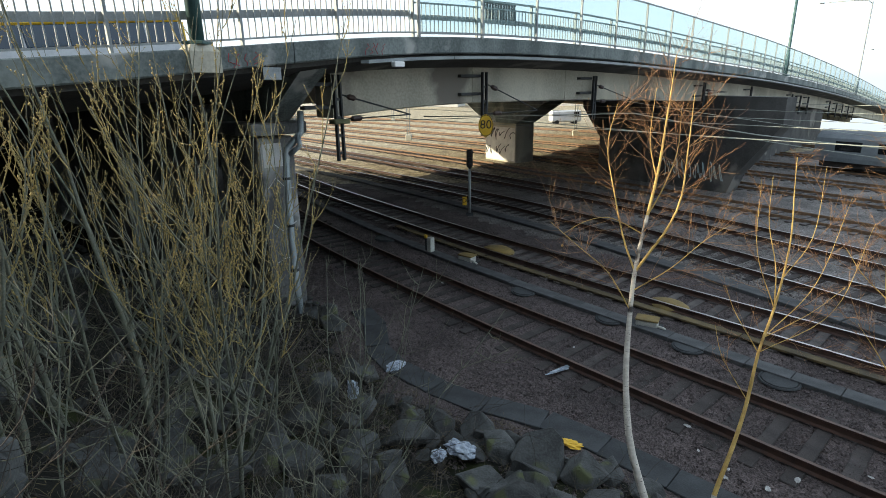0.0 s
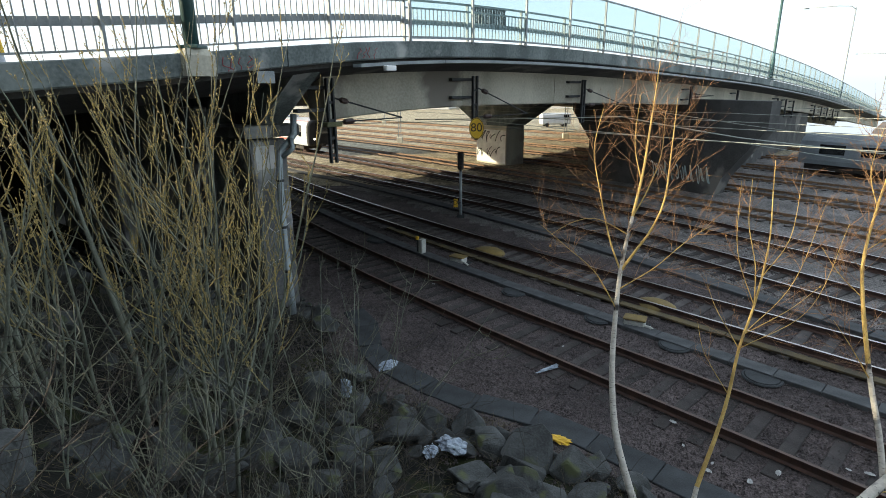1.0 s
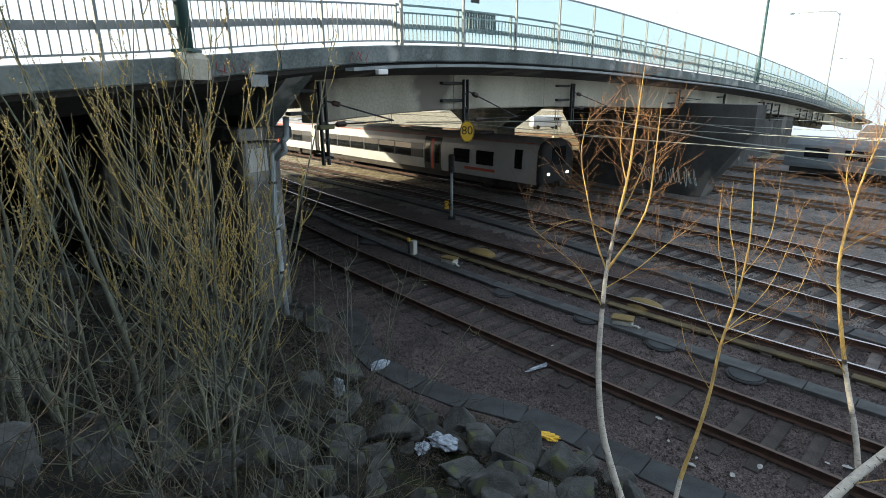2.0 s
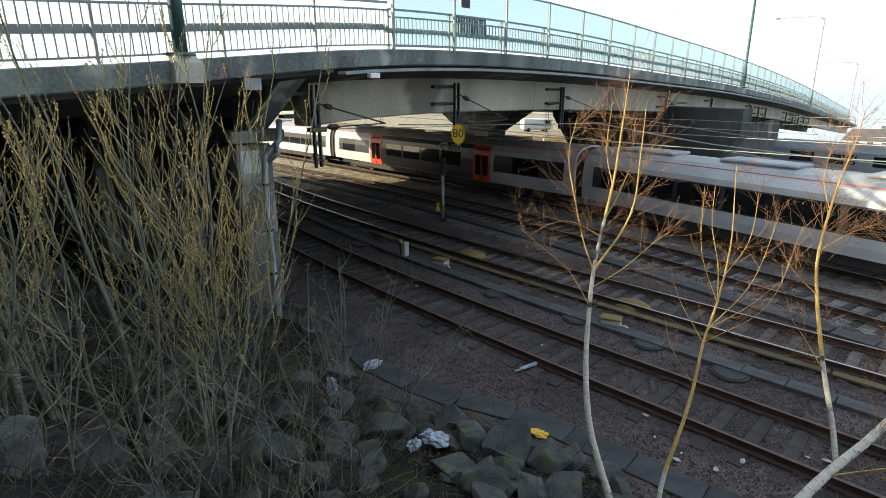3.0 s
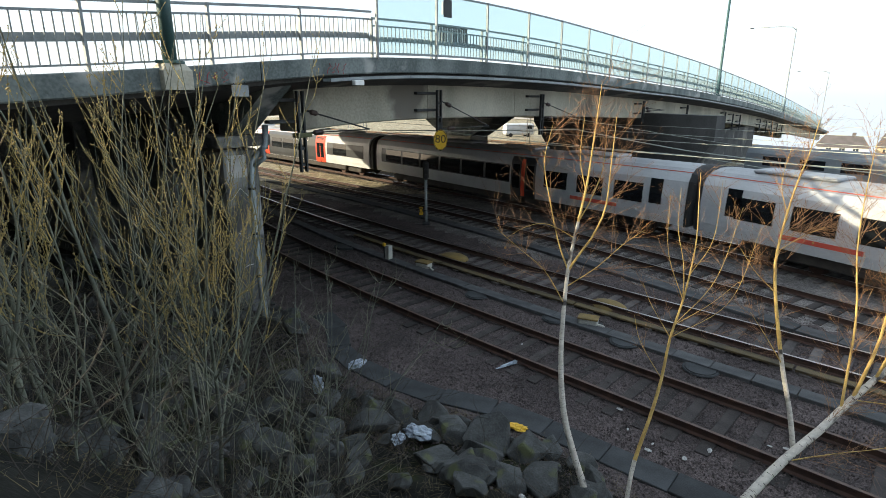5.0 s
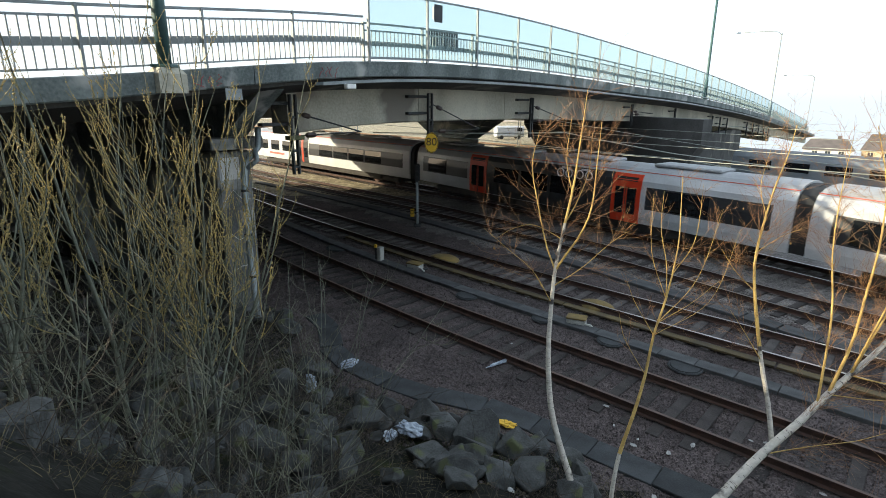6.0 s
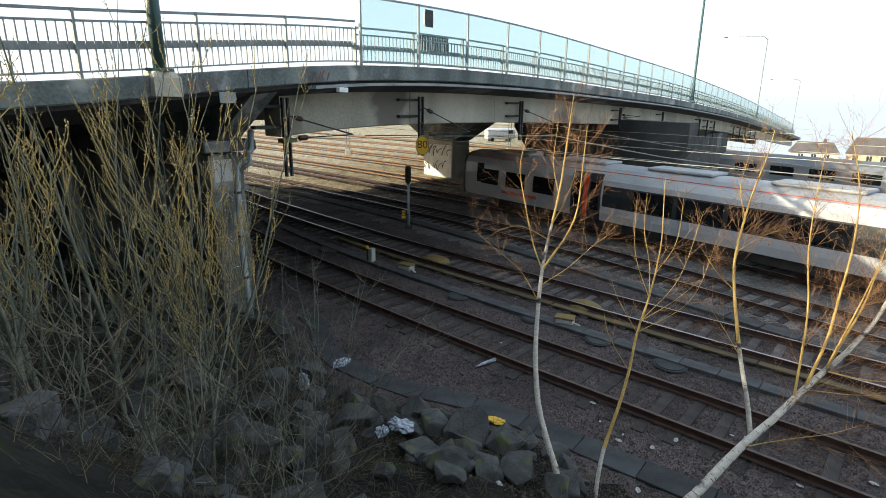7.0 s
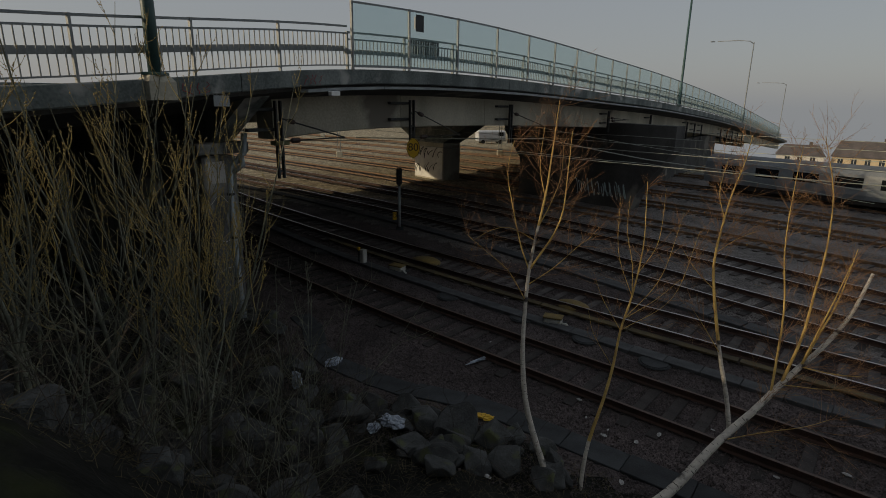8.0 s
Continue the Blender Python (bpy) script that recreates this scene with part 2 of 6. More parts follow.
# ---------------------------------------------------------------- ground
def build_ground():
    xs = np.concatenate([np.linspace(-700, -40, 12), np.arange(-36, 36, 0.5), np.linspace(40, 700, 12)])
    ys = np.concatenate([np.linspace(-120, -14, 6), np.arange(-12, 60, 0.5), np.linspace(64, 900, 14)])
    verts, faces = [], []
    for y in ys:
        for x in xs:
            z = ground_z(x, y) if abs(x) < 45 and y < 65 else (ground_z(max(-44, min(44, x)), y) if y < 65 else 0.0)
            if z <= 0.0 and abs(x) < 40 and y < 62:
                z = 0.025 * noise.noise((x * 0.9, y * 0.9, 0))
            if y > 60 and x > 48:
                z -= 0.14 * (x - 48) * min(1.0, (y - 60) / 20)
            verts.append((x, y, z - 0.02))
    nx = len(xs)
    for j in range(len(ys) - 1):
        for i in range(nx - 1):
            faces.append((j * nx + i, j * nx + i + 1, (j + 1) * nx + i + 1, (j + 1) * nx + i))
    me = bpy.data.meshes.new("ground")
    me.from_pydata(verts, [], faces)
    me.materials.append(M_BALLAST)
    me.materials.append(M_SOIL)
    me.materials.append(M_BALLAST_TAN_LIT)
    me.materials.append(M_BALLAST_GREY_LIT)
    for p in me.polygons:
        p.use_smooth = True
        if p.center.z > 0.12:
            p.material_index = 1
        # far yard takes the gravel whose colour is raised for sunlight
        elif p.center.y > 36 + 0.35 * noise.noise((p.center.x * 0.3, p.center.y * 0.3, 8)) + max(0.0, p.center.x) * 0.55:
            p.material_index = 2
        # bed past the first track, lightened in colour for open sky light
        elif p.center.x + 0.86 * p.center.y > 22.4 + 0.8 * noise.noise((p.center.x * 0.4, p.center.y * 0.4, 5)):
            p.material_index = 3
    tagged(new("ground", me), "grey-brown crushed stone ballast and rising stony slope", "ground", kind="structure")


build_ground()


# ---------------------------------------------------------------- tracks
def build_track(i, line, s0, s1, worn, concrete):
    tr = empty("railway_track", label="railway track with rusty rails on sleepers in ballast", category="railway track", group="tracks under the bridge", kind="structure")
    prof = [(-0.07, 0.0), (0.07, 0.0), (0.02, 0.035), (0.014, 0.12), (0.036, 0.135), (0.036, 0.165), (-0.036, 0.165), (-0.036, 0.135), (-0.014, 0.12), (-0.02, 0.035)]
    for side in (-0.755, 0.755):
        bm = bmesh.new()
        sweep(bm, line, s0, s1, 1.0, [(side + a, b + 0.045) for a, b in prof])
        for f in bm.faces:
            if abs(f.normal.z) > 0.8 and f.calc_center_median().z > 0.19:
                f.material_index = 1
        bm.normal_update()
        for f in bm.faces:
            c = f.calc_center_median()
            if abs(f.normal.z) > 0.9 and c.z > 0.2:
                f.material_index = 1
        part("rail", bm, [M_RAIL_SIDE, M_RAIL_TOP if worn else M_RAIL_TOP_RUST], tr)
    bm = box_bm((0, 0, 0), (0.25, 2.55, 0.14), bevel=0.015)
    me = mesh_of("sleeper", bm, M_SLEEPER_C if concrete else M_SLEEPER)
    rnd = random.Random(40 + i)
    near = line.nearest(4, 18)
    rest = bmesh.new()
    for s in np.arange(s0, s1, 0.62):
        p, d, r = line.frame_at(float(s))
        m = Matrix.Translation(p + Vector((0, 0, (-0.035 if concrete else -0.06) + rnd.uniform(-0.02, 0.015)))) @ Matrix.Rotation(math.atan2(d.y, d.x) + rnd.uniform(-0.02, 0.02), 4, "Z")
        if abs(s - near) < 30:
            piece("sleeper", me, tr, m)
        else:
            add_box(rest, (0, 0, 0), (0.25, 2.55, 0.14), m)
    part("far_sleepers", rest, M_SLEEPER_C if concrete else M_SLEEPER, tr, kind="stuff")
    return tr


for i, (ln, worn, conc) in enumerate(zip(tracks, (False, True, True, True), (False, True, False, True))):
    build_track(i, ln, 4, ln.length - 4, worn, conc)


def shifted(line, off):
    out = []
    for s in np.linspace(0, line.length, 16):
        p, d, r = line.frame_at(float(s))
        q = p + r * off
        out.append((q.x, q.y))
    return Line(out)


FAR_TRACKS = [shifted(tracks[3], o) for o in (4.6, 10.5, 15.5, 21.0, 28.0, 36.0)]


def build_far_track(line):
    tr = empty("railway_track", label="rusty railway track on sunlit ballast", category="railway track", group="tracks beyond the bridge", kind="structure")
    for side in (-0.755, 0.755):
        bm = bmesh.new()
        sweep(bm, line, 2, line.length - 2, 2.5, [(side + a, b) for a, b in rect(-0.036, 0.036, 0.0, 0.15)])
        part("rail", bm, M_RAIL_FAR, tr)
    bm = bmesh.new()
    for s in np.arange(2, min(line.length - 2, 190), 0.65):
        p, d, r = line.frame_at(float(s))
        add_box(bm, (0, 0, -0.03), (0.25, 2.5, 0.14), Matrix.Translation(p) @ Matrix.Rotation(math.atan2(d.y, d.x), 4, "Z"))
    part("far_sleepers", bm, M_SLEEPER_C, tr, kind="stuff")


for ln in FAR_TRACKS:
    build_far_track(ln)


# ---------------------------------------------------------------- bridge
S_PANEL = edge.nearest(-1.6, 15.4)       # where the glass screens begin
S_LAMP = edge.nearest(-4.85, 10.8)
DECK_W = 31.5


def build_bridge():
    br = empty("road_bridge", label="long grey concrete road bridge over the railway tracks", category="bridge", kind="structure")
    s_end = edge.length
    # edge beam in cast lengths with open joints
    joint = edge.nearest(-3.75, 12.5)
    cuts = [0.0] + [joint - 12 * k for k in range(2, 0, -1)] + [joint] + [joint + 12 * k for k in range(1, 12)]
    cuts = [c for c in cuts if 0 <= c < s_end - 2] + [s_end]
    for a, b in zip(cuts, cuts[1:]):
        bm = bmesh.new()
        sweep(bm, edge, a + 0.012, b - 0.012, 1.0, [(0.0, 0.0), (0.0, -0.37), (-0.03, -0.40), (-0.4, -0.40), (-0.4, 0.0), (-0.38, 0.02), (-0.02, 0.02)])
        part("edge_beam", bm, M_CONCRETE, br)
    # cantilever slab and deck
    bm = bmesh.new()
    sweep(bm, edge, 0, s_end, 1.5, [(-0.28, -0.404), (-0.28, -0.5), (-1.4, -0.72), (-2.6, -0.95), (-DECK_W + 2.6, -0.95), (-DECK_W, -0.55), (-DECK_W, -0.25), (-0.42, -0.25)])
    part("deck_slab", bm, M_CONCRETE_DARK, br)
    # longitudinal girders
    s_g0 = edge.nearest(-2.6, 14.0)
    for off in (-1.45, -8.5, -17.5, -24.0):
        gcuts = list(np.arange(s_g0, s_end, 5.2 if off > -3 else 30.0)) + [s_end]
        for a, b in zip(gcuts, gcuts[1:]):
            bm = bmesh.new()
            sweep(bm, edge, a + 0.012, b - 0.012, 1.3, [(off - 0.7, -1.8), (off - 0.66, -1.84), (off - 0.04, -1.84), (off, -1.8), (off, -0.735 if off > -3 else -0.954), (off - 0.7, -0.954)])
            part("girder", bm, M_CONCRETE_PALE, br)
    # the far edge
    bm = bmesh.new()
    sweep(bm, edge, 0, s_end, 1.5, rect(-DECK_W - 0.35, -DECK_W, -0.55, 0.0))
    part("far_edge_beam", bm, M_CONCRETE, br)
    return br


bridge = build_bridge()


def build_railing():
    rl = empty("bridge_railing", label="galvanised steel bridge railing with upright bars", category="railing", kind="structure")
    off = -0.2
    s_end = edge.length - 14
    # the railing is lower where the glass screens stand in front of it
    for a, b, hh in ((2, S_PANEL, 1.21), (S_PANEL, s_end, 1.05)):
        for name, b0, b1, w, o in (("handrail", hh - 0.05, hh, 0.06, off), ("upper_rail", hh - 0.23, hh - 0.19, 0.04, off), ("lower_rail", 0.12, 0.155, 0.04, off), ("crash_beam", hh * 0.43, hh * 0.55, 0.05, off - 0.12)):
            bm = bmesh.new()
            sweep(bm, edge, a, b, 1.0, rect(o - w / 2, o + w / 2, b0, b1))
            part(name, bm, M_GALV, rl)
    posts = {hh: mesh_of("post", box_bm((0, 0, hh / 2), (0.05, 0.08, hh + 0.01)), M_GALV) for hh in (1.21, 1.05)}
    bars = {hh: mesh_of("bar", box_bm((0, 0, (hh - 0.07) / 2), (0.021, 0.021, hh - 0.35)), M_GALV) for hh in (1.21, 1.05)}
    for s in np.arange(S_PANEL % 2.4, s_end, 2.4):
        p, d, r = edge.frame_at(float(s))
        piece("post", posts[1.21 if s < S_PANEL else 1.05], rl, Matrix.Translation(p + r * off) @ Matrix.Rotation(math.atan2(d.y, d.x), 4, "Z"))
    bm = bmesh.new()
    for s in np.arange(2, s_end, 0.15):
        p, d, r = edge.frame_at(float(s))
        m = Matrix.Translation(p + r * off) @ Matrix.Rotation(math.atan2(d.y, d.x), 4, "Z")
        if abs(s - S_PANEL) < 19:
            piece("bar", bars[1.21 if s < S_PANEL else 1.05], rl, m)
        else:
            hh = 1.21 if s < S_PANEL else 1.05
            add_box(bm, (0, 0, (hh - 0.07) / 2), (0.021, 0.021, hh - 0.35), m)
    part("far_bars", bm, M_GALV, rl, kind="stuff")


build_railing()


def build_screens():
    glass = bpy.data.materials.new("screen_glass")
    glass.use_nodes = True
    N, L = glass.node_tree.nodes, glass.node_tree.links
    b = N["Principled BSDF"]
    b.inputs["Base Color"].default_value = (0.62, 0.80, 0.80, 1)
    b.inputs["Roughness"].default_value = 0.05
    tr = N.new("ShaderNodeBsdfTransparent")
    tr.inputs[0].default_value = (0.83, 0.90, 0.905, 1)
    mx = N.new("ShaderNodeMixShader")
    mx.inputs[0].default_value = 0.07
    L.new(tr.outputs[0], mx.inputs[1])
    L.new(b.outputs[0], mx.inputs[2])
    L.new(mx.outputs[0], N["Material Output"].inputs[0])
    sc = empty("glass_screen", label="clear glass safety screens in grey steel frames", category="screen", kind="structure")
    s_end = edge.length - 20
    off = 0.02
    posts = list(np.arange(S_PANEL, s_end, 2.4))
    for s in posts:
        p, d, r = edge.frame_at(float(s))
        part("screen_post", box_bm((0, 0, 0.91), (0.06, 0.07, 1.86), Matrix.Translation(p + r * off) @ Matrix.Rotation(math.atan2(d.y, d.x), 4, "Z")), M_GALV, sc)
    for a, b in zip(posts, posts[1:]):
        for z in (0.1, 1.81):
            bm = bmesh.new()
            sweep(bm, edge, a + 0.03, b - 0.03, 1.2, rect(off - 0.02, off + 0.02, z - 0.025, z + 0.025))
            part("screen_rail", bm, M_GALV, sc)
        bm = bmesh.new()
        sweep(bm, edge, a + 0.035, b - 0.035, 1.2, rect(off - 0.006, off + 0.006, 0.13, 1.78))
        pn = part("pane", bm, glass, sc)
        pn.visible_shadow = False


build_screens()


# ---------------------------------------------------------------- bridge supports
M_GRAFFITI_W = material("white_wall_paint", (0.78, 0.78, 0.75), (0.62, 0.62, 0.6), 0.7, 2.0, 20.0, 0.05)
M_GRAFFITI_T = plain("blue_grey_wall_paint", (0.30, 0.40, 0.40), 0.7)
M_GRAFFITI_K = plain("dark_wall_paint", (0.03, 0.035, 0.04), 0.6)
M_RED_SPRAY = plain("red_spray_paint", (0.36, 0.05, 0.06), 0.7)
M_PIPE = material("grey_drain_pipe", (0.36, 0.41, 0.42), (0.24, 0.28, 0.29), 0.5, 2.5, 40.0, 0.1, metal=0.3)


def along(s, off, z):
    """A place by length along the bridge edge, metres to its right, and height over the edge."""
    p, d, r = edge.frame_at(s)
    return p + r * off + Vector((0, 0, z))


def pier_pillar():
    th = empty("bridge_pillar", label="weathered concrete bridge pillar with wide cap and drain pipe", category="pillar", kind="structure")
    c = Vector((-5.72, 14.9, 0))
    p, d, r = edge.frame_at(edge.nearest(-3.0, 14.0))
    m = Matrix.Translation(c) @ Matrix.Rotation(math.atan2(d.y, d.x), 4, "Z")
    bm = bmesh.new()
    add_box(bm, (0, 0, 2.3), (1.05, 1.35, 5.2), m, 0.05)
    part("shaft", bm, M_PILLAR, th)
    bm = bmesh.new()
    add_box(bm, (0, 0, 5.12), (1.6, 1.85, 0.3), m, 0.03)
    part("cap", bm, M_PILLAR, th)
    bm = bmesh.new()
    add_box(bm, (0.1, 0.2, 5.42), (0.6, 0.6, 0.3), m, 0.02)
    part("bearing", bm, M_DARKSTEEL, th)
    # inclined bracket that carries the overhanging deck edge
    bm = bmesh.new()
    v = []
    for dx in (-0.35, 0.35):
        for y, z in ((1.6, 5.25), (-0.5, 5.25), (-2.25, 6.5), (-2.25, 6.72), (1.6, 6.5)):
            v.append(bm.verts.new(m @ Vector((dx + 0.2, y, z))))
    bm.faces.new(v[:5])
    bm.faces.new(v[5:][::-1])
    for k in range(5):
        bm.faces.new((v[k], v[(k + 1) % 5], v[5 + (k + 1) % 5], v[5 + k]))
    part("bracket", bm, M_CONCRETE, th)
    # drain pipe on the corner
    pipe = [(-4.44, 14.36, 5.53), (-4.43, 14.22, 5.04), (-4.62, 14.10, 4.79), (-4.76, 14.00, 4.63), (-4.73, 13.76, 3.96), (-4.60, 13.32, 2.58), (-4.46, 12.99, 1.62), (-4.33, 12.71, 0.81)]
    part("drain_pipe", tube_bm(pipe, 0.085, 10), M_PIPE, th, "grey metal drain pipe with clamps", smooth=True)
    part("elbow_pipe", tube_bm([(-4.48, 14.10, 4.96), (-4.42, 14.03, 4.72), (-4.69, 13.97, 4.51)], 0.07, 8), M_PIPE, th, smooth=True)
    for px in ((-4.73, 13.76, 3.96), (-4.62, 13.40, 2.86), (-4.49, 13.05, 1.83)):
        part("pipe_clamp", tube_bm([Vector(px) + Vector((0, 0, -0.03)), Vector(px) + Vector((0, 0, 0.03))], 0.105, 10), M_DARKSTEEL, th)
    # pale worn patch and spray marks on the face towards the tracks
    rnd = random.Random(5)
    for k in range(3):
        z = 1.5 + 1.1 * k
        bm = bmesh.new()
        pts = [m @ Vector((-0.35 + 0.24 * j + rnd.uniform(-0.05, 0.05), -0.684, z + rnd.uniform(-0.2, 0.2))) for j in range(4)]
        add_tube(bm, pts, 0.009, 4)
        part("spray_mark", bm, M_GRAFFITI_W, th, "white spray paint mark")
    bm = bmesh.new()
    add_box(bm, (-0.15, -0.68, 4.45), (0.55, 0.012, 0.6), m)
    part("worn_patch", bm, M_GRAFFITI_W, th, "pale worn paint patch")


pier_pillar()


def hammerhead_pier():
    th = empty("bridge_pier", label="flared concrete bridge pier with white painted graffiti", category="pier", kind="structure")
    m = Matrix.Translation((2.6, 47.6, 0)) @ Matrix.Rotation(radians(-52), 4, "Z")
    bm = bmesh.new()
    add_box(bm, (0, 0, 1.5), (3.9, 2.0, 3.3), m, 0.06)
    part("shaft", bm, M_CONCRETE_PALE, th)
    bm = bmesh.new()
    prof = [(-1.95, 3.15), (1.95, 3.15), (5.2, 4.9), (5.2, 5.9), (-5.2, 5.9), (-5.2, 4.9)]
    f1 = [bm.verts.new(m @ Vector((x, -1.01, z))) for x, z in prof]
    f2 = [bm.verts.new(m @ Vector((x, 1.01, z))) for x, z in prof]
    bm.faces.new(f1)
    bm.faces.new(f2[::-1])
    for k in range(6):
        bm.faces.new((f1[k], f1[(k + 1) % 6], f2[(k + 1) % 6], f2[k]))
    part("flared_head", bm, M_CONCRETE, th)
    # whitewashed panel with outlined letters that cannot be read
    bm = bmesh.new()
    add_box(bm, (-1.957, 0, 1.45), (0.012, 1.9, 2.7), m)
    part("painted_panel", bm, M_GRAFFITI_W, th, "white painted graffiti panel")
    bm = bmesh.new()
    add_box(bm, (0, -1.007, 1.45), (3.7, 0.012, 2.7), m)
    part("painted_panel", bm, M_GRAFFITI_W, th, "white painted graffiti panel")
    rnd = random.Random(12)
    for k in range(11):
        cx, cz = -1.6 + 0.65 * (k % 6) + rnd.uniform(-0.15, 0.15), (2.2 if k < 6 else 1.0) + rnd.uniform(-0.2, 0.2)
        t0, turn, w, h2 = rnd.uniform(0, 6), rnd.uniform(2.2, 5.8), rnd.uniform(0.16, 0.38), rnd.uniform(0.2, 0.5)
        pts = [m @ Vector((cx + w * math.cos(t) + 0.1 * math.sin(2.3 * t), -1.02, cz + h2 * math.sin(t * 1.3))) for t in np.linspace(t0, t0 + turn, 11)]
        bm = bmesh.new()
        add_tube(bm, pts, 0.035, 4)
        part("outline_stroke", bm, M_GRAFFITI_K, th, "dark outlined graffiti stroke")


hammerhead_pier()


def right_abutment():
    th = empty("bridge_support_wall", label="grey concrete support wall under the bridge with dark arched opening and graffiti", category="wall", kind="structure")
    a, b = Vector((14.5, 37.0, 0)), Vector((36.5, 62.8, 0))
    d = (b - a).normalized()
    m = Matrix.Translation((a + b) / 2) @ Matrix.Rotation(math.atan2(d.y, d.x), 4, "Z")
    L = (b - a).length
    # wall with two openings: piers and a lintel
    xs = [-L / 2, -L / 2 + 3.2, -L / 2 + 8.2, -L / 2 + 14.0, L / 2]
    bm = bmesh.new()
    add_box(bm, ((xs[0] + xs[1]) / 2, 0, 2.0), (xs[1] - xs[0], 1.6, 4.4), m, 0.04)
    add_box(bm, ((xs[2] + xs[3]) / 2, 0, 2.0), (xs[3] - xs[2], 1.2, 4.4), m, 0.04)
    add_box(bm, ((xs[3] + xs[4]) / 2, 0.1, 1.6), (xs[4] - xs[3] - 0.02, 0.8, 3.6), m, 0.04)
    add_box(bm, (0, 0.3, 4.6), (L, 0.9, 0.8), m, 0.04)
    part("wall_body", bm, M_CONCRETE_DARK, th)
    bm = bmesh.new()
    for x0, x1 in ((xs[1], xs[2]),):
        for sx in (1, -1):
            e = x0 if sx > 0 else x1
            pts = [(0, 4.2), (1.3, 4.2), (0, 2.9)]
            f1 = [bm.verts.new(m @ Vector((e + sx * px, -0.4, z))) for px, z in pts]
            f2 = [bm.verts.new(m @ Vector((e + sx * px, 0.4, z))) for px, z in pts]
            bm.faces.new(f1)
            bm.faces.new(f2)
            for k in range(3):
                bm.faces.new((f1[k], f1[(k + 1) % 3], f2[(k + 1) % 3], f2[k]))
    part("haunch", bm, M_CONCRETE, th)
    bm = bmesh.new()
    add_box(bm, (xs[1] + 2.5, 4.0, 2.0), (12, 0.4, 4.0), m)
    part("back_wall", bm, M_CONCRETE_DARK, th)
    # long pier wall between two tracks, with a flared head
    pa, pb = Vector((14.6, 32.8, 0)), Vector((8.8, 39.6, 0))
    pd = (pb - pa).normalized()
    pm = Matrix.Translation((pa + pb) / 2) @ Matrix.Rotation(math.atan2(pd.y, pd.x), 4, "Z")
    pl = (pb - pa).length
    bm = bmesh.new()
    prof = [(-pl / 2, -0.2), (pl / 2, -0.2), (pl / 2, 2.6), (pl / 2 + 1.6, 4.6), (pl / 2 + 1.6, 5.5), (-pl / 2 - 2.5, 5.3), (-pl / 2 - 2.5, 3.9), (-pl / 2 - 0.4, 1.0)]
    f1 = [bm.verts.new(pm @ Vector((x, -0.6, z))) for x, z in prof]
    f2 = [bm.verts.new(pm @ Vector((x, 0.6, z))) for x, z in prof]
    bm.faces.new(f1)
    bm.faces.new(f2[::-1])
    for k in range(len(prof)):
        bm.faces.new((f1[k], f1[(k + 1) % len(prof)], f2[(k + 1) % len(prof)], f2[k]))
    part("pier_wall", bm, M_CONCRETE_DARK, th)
    rnd = random.Random(33)
    for k in range(12):
        cx, h2 = -pl / 2 + 0.35 + 0.33 * k, rnd.uniform(0.3, 0.6)
        t0 = rnd.uniform(0, 6)
        pts = [pm @ Vector((cx + 0.17 * math.cos(t), 0.615, 1.1 + h2 * math.sin(1.3 * t))) for t in np.linspace(t0, t0 + rnd.uniform(2.5, 5), 9)]
        bm = bmesh.new()
        add_tube(bm, pts, 0.03, 4)
        part("graffiti_stroke", bm, M_GRAFFITI_T, th, "pale blue-grey graffiti stroke")
    rnd = random.Random(3)
    for k in range(9):
        cx = xs[0] + 0.5 + 0.28 * k
        pts = [m @ Vector((cx + 0.16 * math.cos(t), -0.815, 1.3 + 0.55 * math.sin(t) * rnd.uniform(0.7, 1.2))) for t in np.linspace(rnd.uniform(0, 2), 5.5, 9)]
        bm = bmesh.new()
        add_tube(bm, pts, 0.04, 4)
        part("graffiti_stroke", bm, M_GRAFFITI_W, th, "pale graffiti stroke")


right_abutment()


def left_abutment():
    """Wall that carries the near end of the deck, with an unseen sun-blocking fill."""
    th = empty("abutment", label="dark concrete abutment wall at the bridge end", category="abutment", kind="structure")
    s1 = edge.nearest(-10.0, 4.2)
    # fill added out of view to keep low sun off the slope
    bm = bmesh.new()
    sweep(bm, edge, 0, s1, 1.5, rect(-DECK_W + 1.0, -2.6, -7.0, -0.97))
    part("sun_block_fill", bm, M_CONCRETE_DARK, th)
    # front wall behind the pillar
    a, b = Vector((-6.1, 15.6, 0)), Vector((-26.0, 25.0, 0))
    d = (b - a).normalized()
    m = Matrix.Translation(a) @ Matrix.Rotation(math.atan2(d.y, d.x), 4, "Z")
    L = (b - a).length
    part("front_wall", box_bm((L / 2, 0, 2.9), (L, 0.8, 6.6), m), M_CONCRETE, th)
    for k in range(5):
        part("buttress", box_bm((1.5 + 4.2 * k, 0.55, 2.7), (0.7, 0.5, 6.0), m, 0.03), M_PILLAR, th)


left_abutment()


